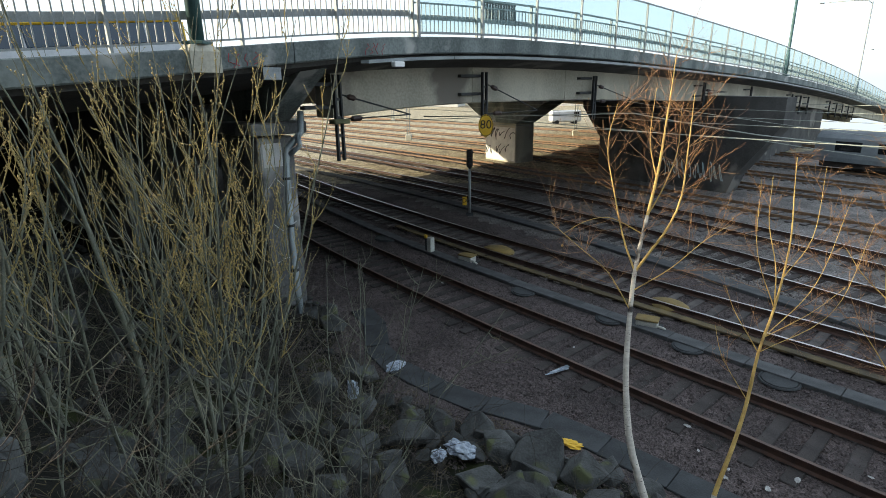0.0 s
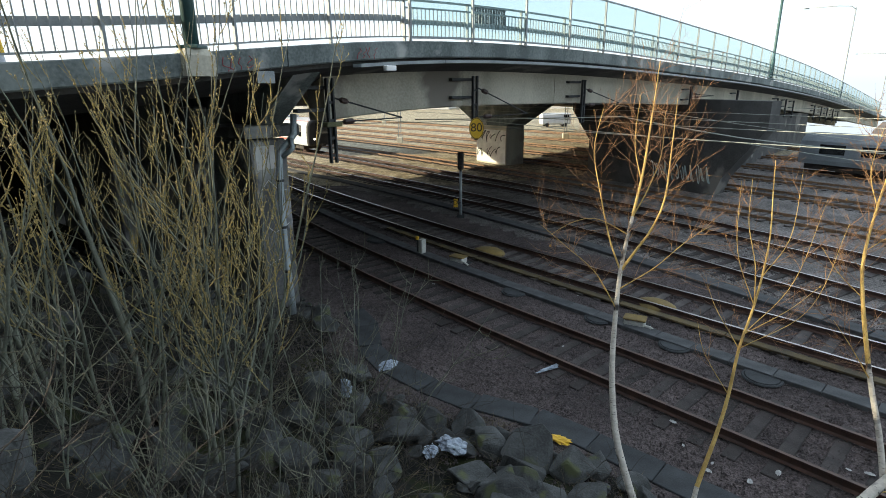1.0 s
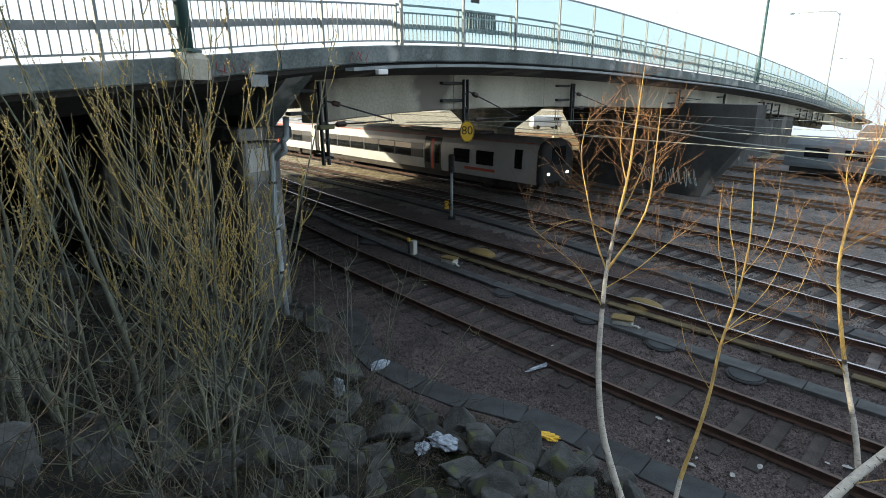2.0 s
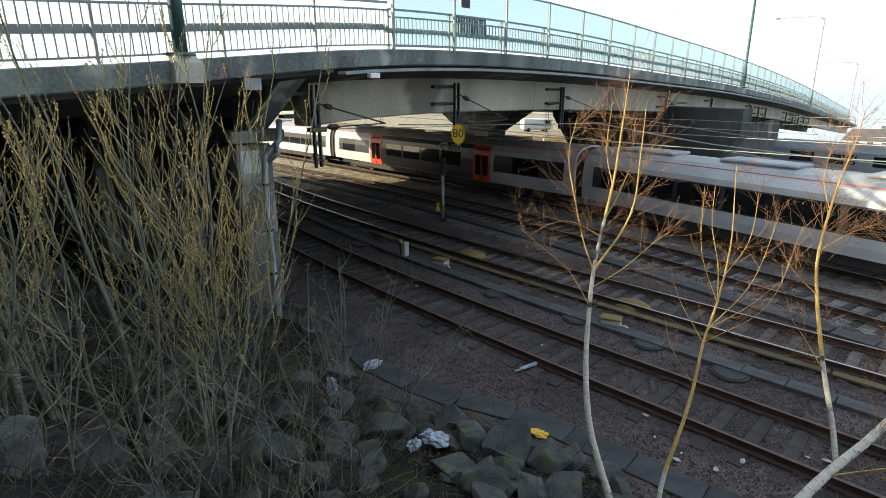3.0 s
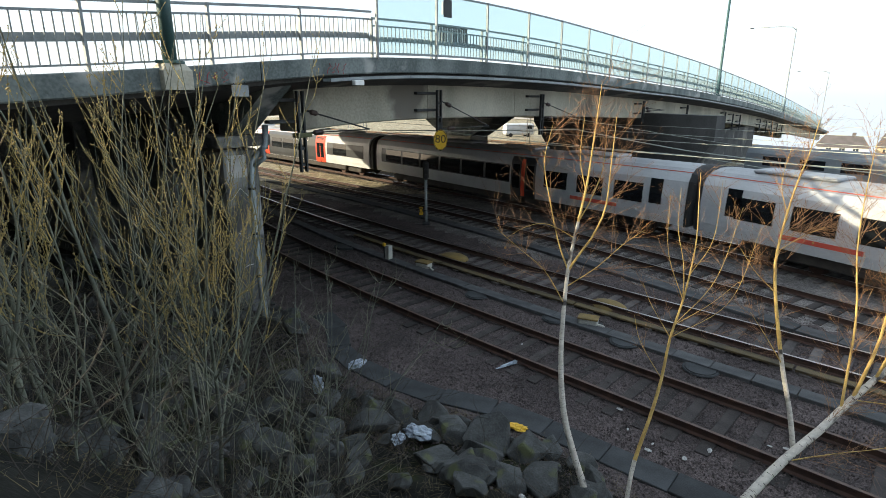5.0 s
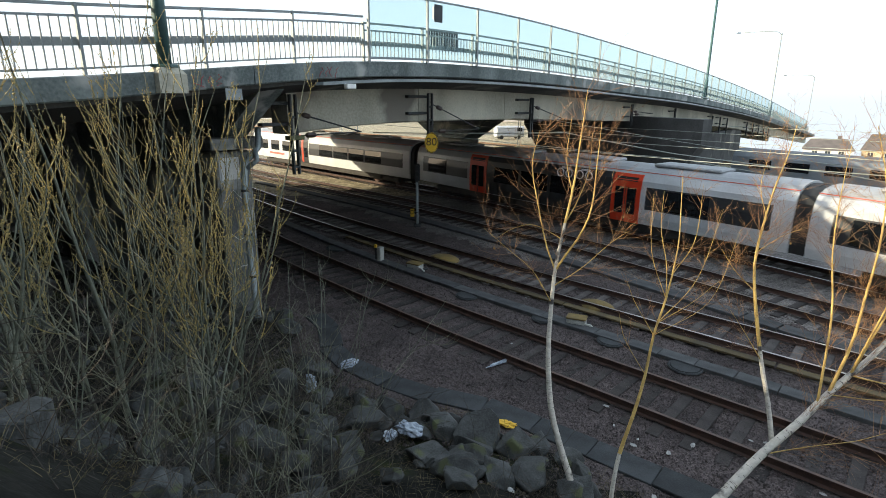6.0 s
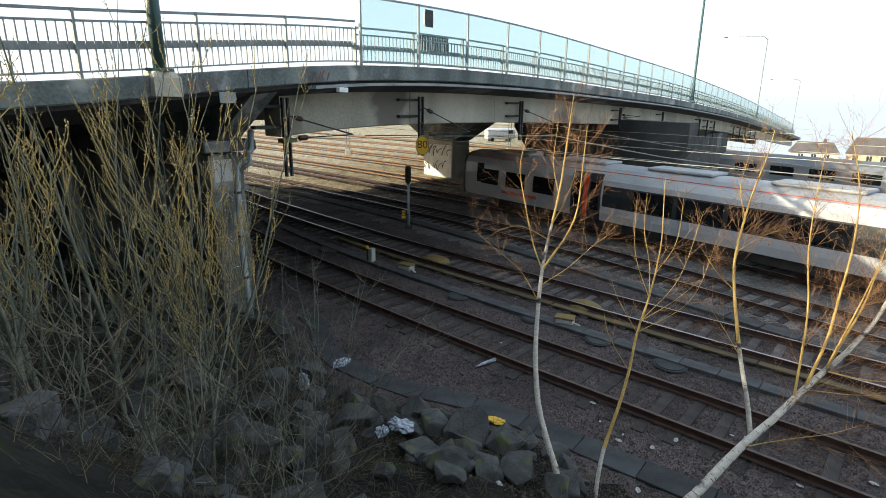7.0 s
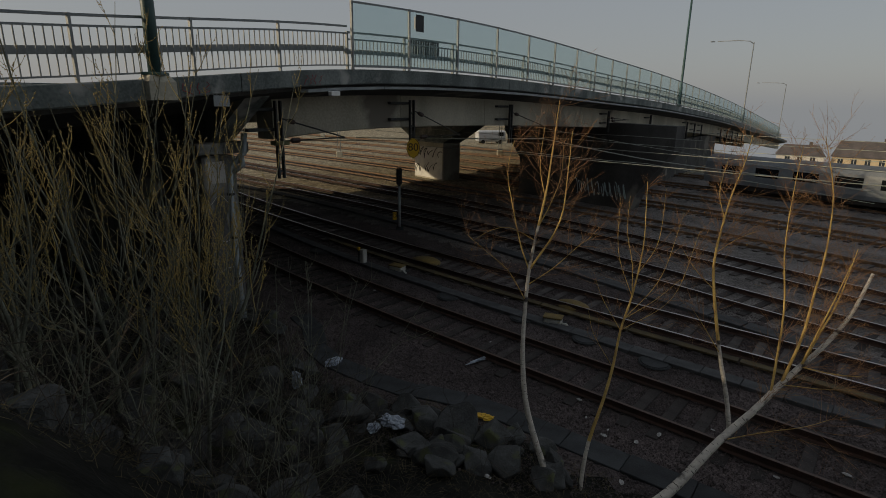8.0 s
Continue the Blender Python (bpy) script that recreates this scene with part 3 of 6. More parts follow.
# ---------------------------------------------------------------- fittings on the bridge
def edge_tray():
    th = empty("cable_tray", label="pale steel cable tray hung below the bridge edge", category="cable tray")
    s0, s1 = edge.nearest(-2.6, 14.0), edge.nearest(50, 76)
    s = s0
    while s < s1:
        bm = bmesh.new()
        sweep(bm, edge, s, min(s + 3.0, s1) - 0.02, 1.0, [(0.06, -0.55), (0.06, -0.47), (0.045, -0.47), (0.045, -0.535), (-0.23, -0.535), (-0.23, -0.47), (-0.245, -0.47), (-0.245, -0.55)])
        part("tray_length", bm, M_GALV, th)
        s += 3.0
    for s in np.arange(s0 + 0.8, s1, 3.0):
        part("hanger", tube_bm([along(s, -0.1, -0.39), along(s, -0.1, -0.53)], 0.015, 5), M_DARKSTEEL, th)
    lamp = empty("bridge_lamp", label="small white box lamp under the bridge edge", category="lamp")
    p, d, r = edge.frame_at(edge.nearest(-2.15, 14.8))
    m = Matrix.Translation(p) @ Matrix.Rotation(math.atan2(d.y, d.x), 4, "Z")
    part("housing", box_bm((0, -0.14, -0.62), (0.34, 0.14, 0.13), m, 0.015), plain("white_lamp_cover", (0.85, 0.86, 0.84), 0.4), lamp)
    part("mount", box_bm((0, -0.06, -0.56), (0.1, 0.06, 0.04), m), M_DARKSTEEL, lamp)
    plate = empty("bridge_plate", label="pale grey blank plate fixed under the bridge edge", category="sign")
    p, d, r = edge.frame_at(edge.nearest(-4.2, 11.95))
    m = Matrix.Translation(p) @ Matrix.Rotation(math.atan2(d.y, d.x), 4, "Z")
    part("board", box_bm((0, 0.0, -0.55), (0.42, 0.02, 0.24), m, 0.006), M_GALV, plate)
    for x in (-0.14, 0.14):
        part("strap", box_bm((x, 0.02, -0.43), (0.03, 0.02, 0.16), m), M_DARKSTEEL, plate)
    # red sprayed scrawl on the edge beam
    rnd = random.Random(8)
    scr = empty("sprayed_scrawl", label="faded red spray paint scrawl on the concrete beam", category="graffiti")
    for s0 in (edge.nearest(-4.65, 11.35), edge.nearest(-2.55, 14.2)):
        for k in range(4):
            pts = []
            for j in range(5):
                pts.append(along(s0 + 0.17 * k + rnd.uniform(-0.08, 0.1), 0.008, -0.12 - 0.06 * j + rnd.uniform(-0.02, 0.02)))
            part("stroke", tube_bm(pts, 0.008, 4), M_RED_SPRAY, scr)


edge_tray()


def lamp_post(name, base, height, rad, arm, mat, label):
    th = empty(name, Matrix.Translation(base), label, "street lamp", "lamps on the bridge")
    part("pole", tube_bm([(0, 0, 0), (0, 0, 1.4), (0, 0, 1.5), (0, 0, height)], [rad, rad, rad * 0.72, rad * 0.5], 14), mat, th, smooth=True)
    part("base_flange", box_bm((0, 0, 0.03), (rad * 3.2, rad * 3.2, 0.06), None, 0.01), mat, th)
    ax, ay = arm
    part("arm", tube_bm([(0, 0, height - 0.2), (ax * 0.1, ay * 0.1, height + 0.15), (ax * 0.4, ay * 0.4, height + 0.28), (ax, ay, height + 0.3)], rad * 0.4, 8), mat, th, smooth=True)
    part("lantern", box_bm((ax * 1.15, ay * 1.15, height + 0.28), (0.5, 0.26, 0.12), None, 0.03), M_GALV, th)
    return th


def bridge_lamps():
    p, d, r = edge.frame_at(S_LAMP)
    m = Matrix.Translation(p) @ Matrix.Rotation(math.atan2(d.y, d.x), 4, "Z")
    plinth = empty("lamp_plinth", label="sandy concrete plinth block on the bridge edge", category="plinth")
    bm = bmesh.new()
    v1 = [bm.verts.new(m @ Vector(q)) for q in ((-0.29, -0.16, -0.40), (0.29, -0.16, -0.40), (0.29, 0.3, -0.40), (-0.29, 0.3, -0.40))]
    v2 = [bm.verts.new(m @ Vector(q)) for q in ((-0.29, -0.16, -0.04), (0.29, -0.16, -0.04), (0.29, 0.3, -0.04), (-0.29, 0.3, -0.04))]
    v3 = [bm.verts.new(m @ Vector(q)) for q in ((-0.20, -0.08, 0.08), (0.20, -0.08, 0.08), (0.20, 0.20, 0.08), (-0.20, 0.20, 0.08))]
    for lo, hi in ((v1, v2), (v2, v3)):
        for j in range(4):
            bm.faces.new((lo[j], lo[(j + 1) % 4], hi[(j + 1) % 4], hi[j]))
    bm.faces.new(v1[::-1])
    bm.faces.new(v3)
    part("block", bm, M_CONCRETE_PALE, plinth)
    lamp_post("street_lamp", p - r * 0.08 + Vector((0, 0, 0.08)), 9.0, 0.125, (-1.3, 1.0), M_GREEN, "dark teal painted steel street lamp on the bridge edge")
    p, d, r = edge.frame_at(edge.nearest(21.3, 41.6))
    lamp_post("street_lamp", p - r * 0.08, 10.5, 0.13, (-1.3, 1.0), M_GREEN, "dark teal painted steel street lamp on the bridge edge")
    for x, y in ((42, 66.2), (70, 99.2)):
        p, d, r = edge.frame_at(edge.nearest(x, y))
        lamp_post("street_lamp", p - r * 0.08, 9.6, 0.11, (-3.2, 2.4), M_GALV, "tall grey steel street lamp with a curved arm")


bridge_lamps()


def screen_signs():
    s = S_PANEL + 2.4
    p, d, r = edge.frame_at(s + 0.25)
    m = Matrix.Translation(p) @ Matrix.Rotation(math.atan2(d.y, d.x), 4, "Z")
    a = empty("dark_sign", label="small dark rectangular sign on the screen frame", category="sign")
    part("plate", box_bm((0.16, -0.1, 1.46), (0.36, 0.02, 0.5), m, 0.006), M_DARKSTEEL, a)
    part("clip", box_bm((-0.03, -0.07, 1.46), (0.03, 0.06, 0.36), m), M_GALV, a)
    b = empty("louvre_panel", label="grey slatted metal panel behind the railing", category="panel")
    for k in range(12):
        part("slat", box_bm((0.25 + 0.12 * k, 0.38, 0.74), (0.1, 0.015, 0.56), m, 0.003), M_DARKSTEEL, b)
    part("frame", box_bm((0.9, 0.40, 1.03), (1.5, 0.02, 0.04), m), M_DARKSTEEL, b)


screen_signs()


# ---------------------------------------------------------------- overhead line
M_WIRE = plain("contact_wire", (0.33, 0.36, 0.32), 0.5, 0.8)
M_INSUL = plain("brown_insulator", (0.05, 0.03, 0.025), 0.35)


def drop_mast(s, z0, z1, arms, clamp=False):
    """Twin steel uprights fixed to the girder face, with insulated arms."""
    th = empty("catenary_support", label="dark twin steel overhead line support fixed to the bridge girder", category="mast", group="overhead line supports")
    p, d, r = edge.frame_at(s)
    m = Matrix.Translation((p.x, p.y, 0)) @ Matrix.Rotation(math.atan2(d.y, d.x), 4, "Z") @ Matrix.Translation((0, 1.2, 0))
    for x in (-0.09, 0.09):
        part("upright", box_bm((x, 0, (z0 + z1) / 2), (0.06, 0.1, z1 - z0), m, 0.008), M_DARKSTEEL, th)
    k = int((z1 - z0) / 0.45)
    for j in range(k):
        part("batten", box_bm((0, -0.01, z0 + 0.2 + 0.45 * j), (0.14, 0.03, 0.07), m), M_DARKSTEEL, th)
    for z in (p.z - 1.0, p.z - 1.55):
        part("wall_bracket", box_bm((-0.5, 0.2, z), (0.9, 0.22, 0.09), m, 0.01), M_DARKSTEEL, th)
    if arms:
        a, b = m @ Vector((0.1, 0, p.z - 1.25)), m @ Vector((2.0, -0.6, z0 + (1.1 if clamp else 0.75)))
        part("stay_rod", tube_bm([a, b], 0.022, 6), M_DARKSTEEL, th)
        q = a.lerp(b, 0.18)
        part("insulator", tube_bm([a.lerp(b, 0.08), a.lerp(b, 0.11), q, a.lerp(b, 0.21)], [0.03, 0.075, 0.075, 0.03], 8), M_INSUL, th)
        c = m @ Vector((0.1, -0.05, z0 + (1.05 if clamp else 0.7)))
        part("lower_arm", tube_bm([c, b], 0.02, 6), M_DARKSTEEL, th)
        part("insulator", tube_bm([c.lerp(b, 0.1), c.lerp(b, 0.13), c.lerp(b, 0.24), c.lerp(b, 0.27)], [0.03, 0.075, 0.075, 0.03], 8), M_INSUL, th)
    if clamp:
        part("clamp_plate", box_bm((0, -0.02, z0 + 1.0), (0.5, 0.26, 0.12), m, 0.02), material("mossy_clamp", (0.16, 0.17, 0.08), (0.1, 0.1, 0.05), 0.8), th)


drop_mast(edge.nearest(-2.66, 13.96), 4.25, 6.4, True, True)
drop_mast(edge.nearest(1.05, 18.2), 4.5, 6.5, True)
drop_mast(edge.nearest(5.73, 23.1), 4.7, 6.4, True)
drop_mast(edge.nearest(13.6, 32.4), 4.8, 6.1, True)
drop_mast(edge.nearest(19.3, 39.1), 4.2, 5.8, False)
for sx in (27, 29, 31, 38, 40.5, 43, 45.5, 48):
    s = edge.nearest(sx, sx * 1.19 + 16.2)
    p, d, r = edge.frame_at(s)
    drop_mast(s, p.z - 2.5, p.z - 0.95, False)


def wire_run(name, pts, rad, label, sag=0.0):
    th = empty(name, label=label, category="cable", group="overhead wires")
    n = 14
    out = []
    for a, b in zip(pts, pts[1:]):
        a, b = Vector(a), Vector(b)
        for k in range(n):
            u = k / n
            q = a.lerp(b, u)
            q.z -= sag * 4 * u * (1 - u)
            out.append(q)
    out.append(Vector(pts[-1]))
    part("wire", tube_bm(out, rad, 5), M_WIRE, th)
    return th


def track_wire(line, z, s0, s1, rad=0.012, zig=0.2):
    pts = []
    for k, s in enumerate(np.arange(s0, s1, 12.0)):
        p, d, r = line.frame_at(float(s))
        q = p + r * (zig if k % 2 else -zig)
        pts.append((q.x, q.y, z))
    return wire_run("contact_wire", pts, rad, "thin grey overhead contact wire above the track", 0.03)


track_wire(tracks[1], 4.75, 2, 150, 0.012)
track_wire(tracks[2], 4.75, 2, 150, 0.012)
track_wire(tracks[3], 4.72, 2, 200, 0.012)
track_wire(FAR_TRACKS[0], 4.8, 2, 200)
track_wire(FAR_TRACKS[1], 4.9, 2, 200)
# feeder cables that cross the view in front of the support wall
wire_run("feeder_cable", [(-2.07, 21.49, 5.01), (5.76, 22.02, 5.02), (10.03, 21.28, 4.25), (16.42, 20.05, 3.57), (18.70, 19.42, 3.21)], 0.02, "pale green overhead feeder cable beside the bridge", 0.02)
wire_run("feeder_cable", [(-4.69, 20.43, 4.94), (0.35, 21.48, 4.96), (5.31, 21.85, 4.44), (10.50, 22.24, 3.98), (17.24, 20.92, 2.98), (19.18, 19.79, 2.67)], 0.012, "thin dark overhead cable beside the bridge", 0.02)
wire_run("feeder_cable", [(5.68, 24.74, 5.47), (11.71, 24.47, 4.50), (18.88, 23.15, 3.53), (21.10, 22.01, 3.18)], 0.01, "thin dark overhead cable beside the bridge", 0.02)


# ---------------------------------------------------------------- lineside things
M_YELLOW = material("yellow_sign_paint", (0.80, 0.50, 0.035), (0.70, 0.42, 0.03), 0.5, 3.0, 30.0, 0.03)
M_BLACK = plain("black_paint", (0.015, 0.015, 0.015), 0.6)
M_OCHRE = material("ochre_cover_paint", (0.25, 0.17, 0.05), (0.15, 0.11, 0.045), 0.8, 3.0, 25.0, 0.2)
M_PALEBOX = material("pale_plastic", (0.5, 0.5, 0.45), (0.36, 0.36, 0.33), 0.7, 3.0, 25.0, 0.1)
M_BAG = material("white_plastic_bag", (0.46, 0.53, 0.60), (0.20, 0.24, 0.30), 0.35, 8.0, 40.0, 0.6)


def glyphs(text, size, m, mat, parent, name="digits"):
    cu = bpy.data.curves.new(name, "FONT")
    cu.body, cu.size, cu.align_x, cu.align_y, cu.extrude = text, size, "CENTER", "CENTER", 0.004
    tmp = bpy.data.objects.new(name, cu)
    me = bpy.data.meshes.new_from_object(tmp)
    me.materials.append(mat)
    ob = new(name, me)
    ob.parent = parent
    ob.matrix_basis = m
    return ob


def face_camera(p):
    """A matrix at p whose z axis points level at the camera's place, the origin."""
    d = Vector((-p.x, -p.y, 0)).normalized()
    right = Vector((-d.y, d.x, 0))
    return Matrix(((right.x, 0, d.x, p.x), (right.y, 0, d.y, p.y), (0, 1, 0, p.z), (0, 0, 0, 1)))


def speed_sign():
    p = Vector((0.20, 17.52, 4.93))
    m = face_camera(p)
    th = empty("speed_sign", label="round yellow speed sign with black number eighty", category="sign")
    bm = bmesh.new()
    bmesh.ops.create_cone(bm, cap_ends=True, segments=32, radius1=0.29, radius2=0.29, depth=0.02, matrix=m @ Matrix.Diagonal((0.78, 1.12, 1, 1)))
    part("disc", bm, M_YELLOW, th)
    bm = bmesh.new()
    pts = [m @ Vector((0.21 * math.cos(t), 0.305 * math.sin(t), 0.012)) for t in np.linspace(0, 2 * math.pi, 33)]
    add_tube(bm, pts, 0.008, 4)
    part("rim", bm, M_BLACK, th)
    glyphs("80", 0.36, m @ Matrix.Translation((0, 0.02, 0.014)), M_BLACK, th)
    part("mount", box_bm((0, 0.1, -0.06), (0.08, 0.9, 0.08), m), M_DARKSTEEL, th)


speed_sign()


def signal():
    b = Vector((-0.43, 26.75, 0.00))
    th = empty("railway_signal", Matrix.Translation(b), "black railway signal head on a slim grey post", "signal")
    part("post", tube_bm([(0, 0, 0), (0, 0, 2.4)], 0.07, 10), M_PIPE, th, smooth=True)
    part("foot", box_bm((0, 0, 0.06), (0.36, 0.36, 0.14), None, 0.02), M_KERB, th)
    hd = part("head", box_bm((0, -0.1, 2.78), (0.3, 0.14, 0.86), None, 0.06), M_BLACK, th)
    for z in (2.5, 2.78, 3.06):
        part("lens_hood", tube_bm([(0, -0.16, z), (0, -0.34, z + 0.01)], 0.085, 10), M_BLACK, hd)
    part("ladder_bracket", box_bm((0.0, 0.02, 2.35), (0.1, 0.2, 0.16), None, 0.01), M_DARKSTEEL, th)
    pl = part("plate", box_bm((-0.25, -0.09, 0.72), (0.2, 0.02, 0.42), None, 0.01), M_YELLOW, th, "yellow plate with a black letter")
    glyphs("D", 0.3, Matrix.Translation((-0.25, -0.105, 0.74)) @ Matrix.Rotation(radians(90), 4, "X"), M_BLACK, pl, "letter")
    part("plate_strap", box_bm((-0.1, -0.06, 0.72), (0.26, 0.02, 0.04)), M_DARKSTEEL, th)


signal()


def cabinets():
    b = Vector((-1.80, 20.35, 0.00))
    th = empty("relay_cabinet", Matrix.Translation(b) @ Matrix.Rotation(radians(-40), 4, "Z"), "small pale grey trackside cabinet with a yellow cap", "cabinet")
    part("body", box_bm((0, 0, 0.3), (0.2, 0.22, 0.66), None, 0.015), M_PALEBOX, th)
    part("door", box_bm((0, -0.117, 0.32), (0.16, 0.012, 0.5), None, 0.004), M_PALEBOX, th)
    part("marker", box_bm((-0.26, 0, 0.62), (0.12, 0.1, 0.14), None, 0.02), M_YELLOW, th, "yellow marker block on a stake")
    part("marker_stake", box_bm((-0.26, 0, 0.25), (0.04, 0.04, 0.62)), M_DARKSTEEL, th)
    for (p, s, rz, lab) in ((Vector((-0.40, 19.40, 0.00)), 1.0, -35, "trackside point box with an ochre lid"), (Vector((4.38, 13.98, 0.00)), 0.95, -25, "trackside point box with an ochre lid and white cable ends")):
        th = empty("point_box", Matrix.Translation(p) @ Matrix.Rotation(radians(rz), 4, "Z"), lab, "point box", "trackside boxes")
        part("body", box_bm((0, 0, 0.1), (0.56 * s, 0.36 * s, 0.24), None, 0.03), M_PALEBOX, th)
        part("lid", box_bm((0, 0, 0.245), (0.6 * s, 0.4 * s, 0.05), None, 0.015), M_OCHRE, th, "ochre lid")
        part("cable_end", tube_bm([(0.25, -0.1, 0.1), (0.42, -0.18, 0.12), (0.5, -0.1, 0.02)], 0.035, 6), M_PALEBOX, th)
        part("base_slab", box_bm((0, 0, 0.0), (0.8 * s, 0.55 * s, 0.08), None, 0.01), M_KERB, th)
    for p, sx in ((Vector((0.77, 20.66, 0.00)), 1.15), (Vector((5.39, 15.38, 0.00)), 1.0)):
        th = empty("axle_counter_cover", Matrix.Translation(p) @ Matrix.Rotation(radians(-45), 4, "Z"), "ochre domed cover plate between the rails", "cover", "covers between the rails")
        bm = bmesh.new()
        bmesh.ops.create_uvsphere(bm, u_segments=20, v_segments=8, radius=1.0, matrix=Matrix.Diagonal((0.62 * sx, 0.44 * sx, 0.2, 1)))
        bmesh.ops.delete(bm, geom=[v for v in bm.verts if v.co.z < -0.02], context="VERTS")
        part("dome", bm, M_OCHRE, th, smooth=True)
        part("seam", box_bm((0, 0, 0.03), (1.28 * sx, 0.05, 0.05), None, 0.01), M_OCHRE, th)
    for (p, r) in ((Vector((-3.80, 22.44, 0.00)), 0.5), (Vector((6.35, 11.34, 0.00)), 0.36), (Vector((5.01, 12.83, 0.00)), 0.33), (Vector((1.39, 16.40, 0.00)), 0.35), (Vector((3.52, 14.42, 0.00)), 0.33)):
        th = empty("duct_lid", Matrix.Translation(p + Vector((0, 0, 0.02))) @ Matrix.Rotation(radians(-42), 4, "Z"), "round grey concrete cable chamber lid in ballast", "lid", "cable chamber lids")
        bm = bmesh.new()
        bmesh.ops.create_cone(bm, cap_ends=True, segments=20, radius1=r, radius2=r * 0.94, depth=0.07)
        part("disc", bm, M_KERB, th)
        bm = bmesh.new()
        add_tube(bm, [(r * 1.06 * math.cos(t), r * 1.06 * math.sin(t), 0.0) for t in np.linspace(0, 2 * math.pi, 21)], 0.03, 5)
        part("ring", bm, M_KERB, th)


cabinets()


def duct_slabs(line, s0, s1, off, width, length, z, name, label, seed, mat):
    th = empty(name, label=label, category="cable duct", kind="structure")
    me = mesh_of("slab", box_bm((0, 0, 0), (length - 0.015, width, 0.12), None, 0.012), mat)
    rnd = random.Random(seed)
    for s in np.arange(s0, s1, length):
        p, d, r = line.frame_at(float(s))
        piece("slab", me, th, Matrix.Translation(p + r * off + Vector((0, 0, z + rnd.uniform(-0.012, 0.012)))) @ Matrix.Rotation(math.atan2(d.y, d.x) + rnd.uniform(-0.012, 0.012), 4, "Z"))


duct_slabs(kerb_line, kerb_line.nearest(-3.0, 14.2), kerb_line.nearest(12, 0.4), 0.05, 0.6, 1.2, -0.01, "cable_trough", "dark concrete cable trough slabs at the slope foot", 1, M_KERB)
duct_slabs(tracks[0], tracks[0].nearest(13, 2), tracks[0].nearest(-14, 33), 2.35, 0.42, 0.9, 0.03, "cable_duct", "grey concrete cable duct slabs beside the track", 2, M_DUCT)
duct_slabs(tracks[2], tracks[2].nearest(14, 12), tracks[2].nearest(-16, 48), -2.15, 0.55, 1.0, 0.03, "walkway_slabs", "low grey concrete walkway slabs between the tracks", 3, M_DUCT)


def conductor_board():
    """Weathered timber boards that lie along the second track."""
    th = empty("timber_boards", label="long yellowish weathered timber boards beside the rail", category="boards", kind="structure")
    rnd = random.Random(4)
    mat = material("weathered_board", (0.13, 0.096, 0.04), (0.065, 0.052, 0.03), 0.85, 2.0, 30.0, 0.3, per_object=0.25)
    ln = tracks[1]
    s = ln.nearest(18, 4)
    while s < ln.nearest(-1.5, 23.2):
        bm = bmesh.new()
        sweep(bm, ln, s, s + 2.9, 1.0, rect(-1.24, -1.0, 0.05, 0.10))
        part("board", bm, mat, th)
        s += 2.95 + rnd.uniform(0, 0.03)


conductor_board()


def crumpled(name, p, size, mat, label, seed, cat="litter"):
    rnd = random.Random(seed)
    bm = bmesh.new()
    bmesh.ops.create_icosphere(bm, subdivisions=3, radius=1.0)
    for v in bm.verts:
        n = noise.noise(v.co * 2.3 + Vector((seed * 3.1, 0, 0))) * 0.5 + noise.noise(v.co * 6 + Vector((0, seed, 0))) * 0.25
        v.co *= 1 + n
        v.co = Vector((v.co.x * size[0], v.co.y * size[1], max(v.co.z, -0.35) * size[2]))
    me = mesh_of(name, bm, mat)
    ob = new(name, me)
    ob.matrix_basis = Matrix.Translation(p) @ Matrix.Rotation(rnd.uniform(0, 6), 4, "Z")
    return tagged(ob, label, cat, "litter")


def on_slope(x, y, up=0.0):
    return Vector((x, y, ground_z(x, y) + up))


M_SCRAP = material("dirty_paper", (0.5, 0.5, 0.48), (0.3, 0.3, 0.29), 0.8, 6.0, 30.0, 0.2)


def litter():
    crumpled("plastic_bag", on_slope(-1.85, 11.55, 0.07), (0.24, 0.15, 0.10), M_BAG, "crumpled white plastic bag on the ballast", 1, "plastic bag")
    crumpled("plastic_bag", on_slope(-0.28, 7.95, 0.2), (0.25, 0.15, 0.10), M_BAG, "crumpled white plastic bag on the rocks", 2, "plastic bag")
    crumpled("plastic_bag", on_slope(-0.62, 7.85, 0.15), (0.14, 0.11, 0.08), M_BAG, "torn white plastic bag on the rocks", 3, "plastic bag")
    crumpled("plastic_bag", on_slope(-2.35, 9.6, 0.2), (0.1, 0.1, 0.26), M_BAG, "white plastic bag caught in twigs", 4, "plastic bag")
    crumpled("paper_strip", on_slope(1.85, 11.6, 0.05), (0.36, 0.05, 0.04), M_BAG, "long strip of torn white paper beside the rail", 5)
    crumpled("yellow_sheet", on_slope(1.58, 8.9, 0.08), (0.2, 0.1, 0.05), M_YELLOW, "crumpled yellow plastic sheet on the ballast", 9)
    rnd = random.Random(77)
    for k in range(20):
        x, y = rnd.uniform(-2, 9), rnd.uniform(7, 19)
        if rnd.random() < 0.4:
            x, y = 1 + rnd.uniform(-1, 7), 8 + rnd.uniform(-1.5, 2)
        s = rnd.uniform(0.018, 0.042)
        crumpled("paper_scrap", on_slope(x, y, 0.03), (s * 1.8, s, s * 0.35), M_SCRAP, "small scrap of white paper on the ballast", 20 + k % 7)


litter()


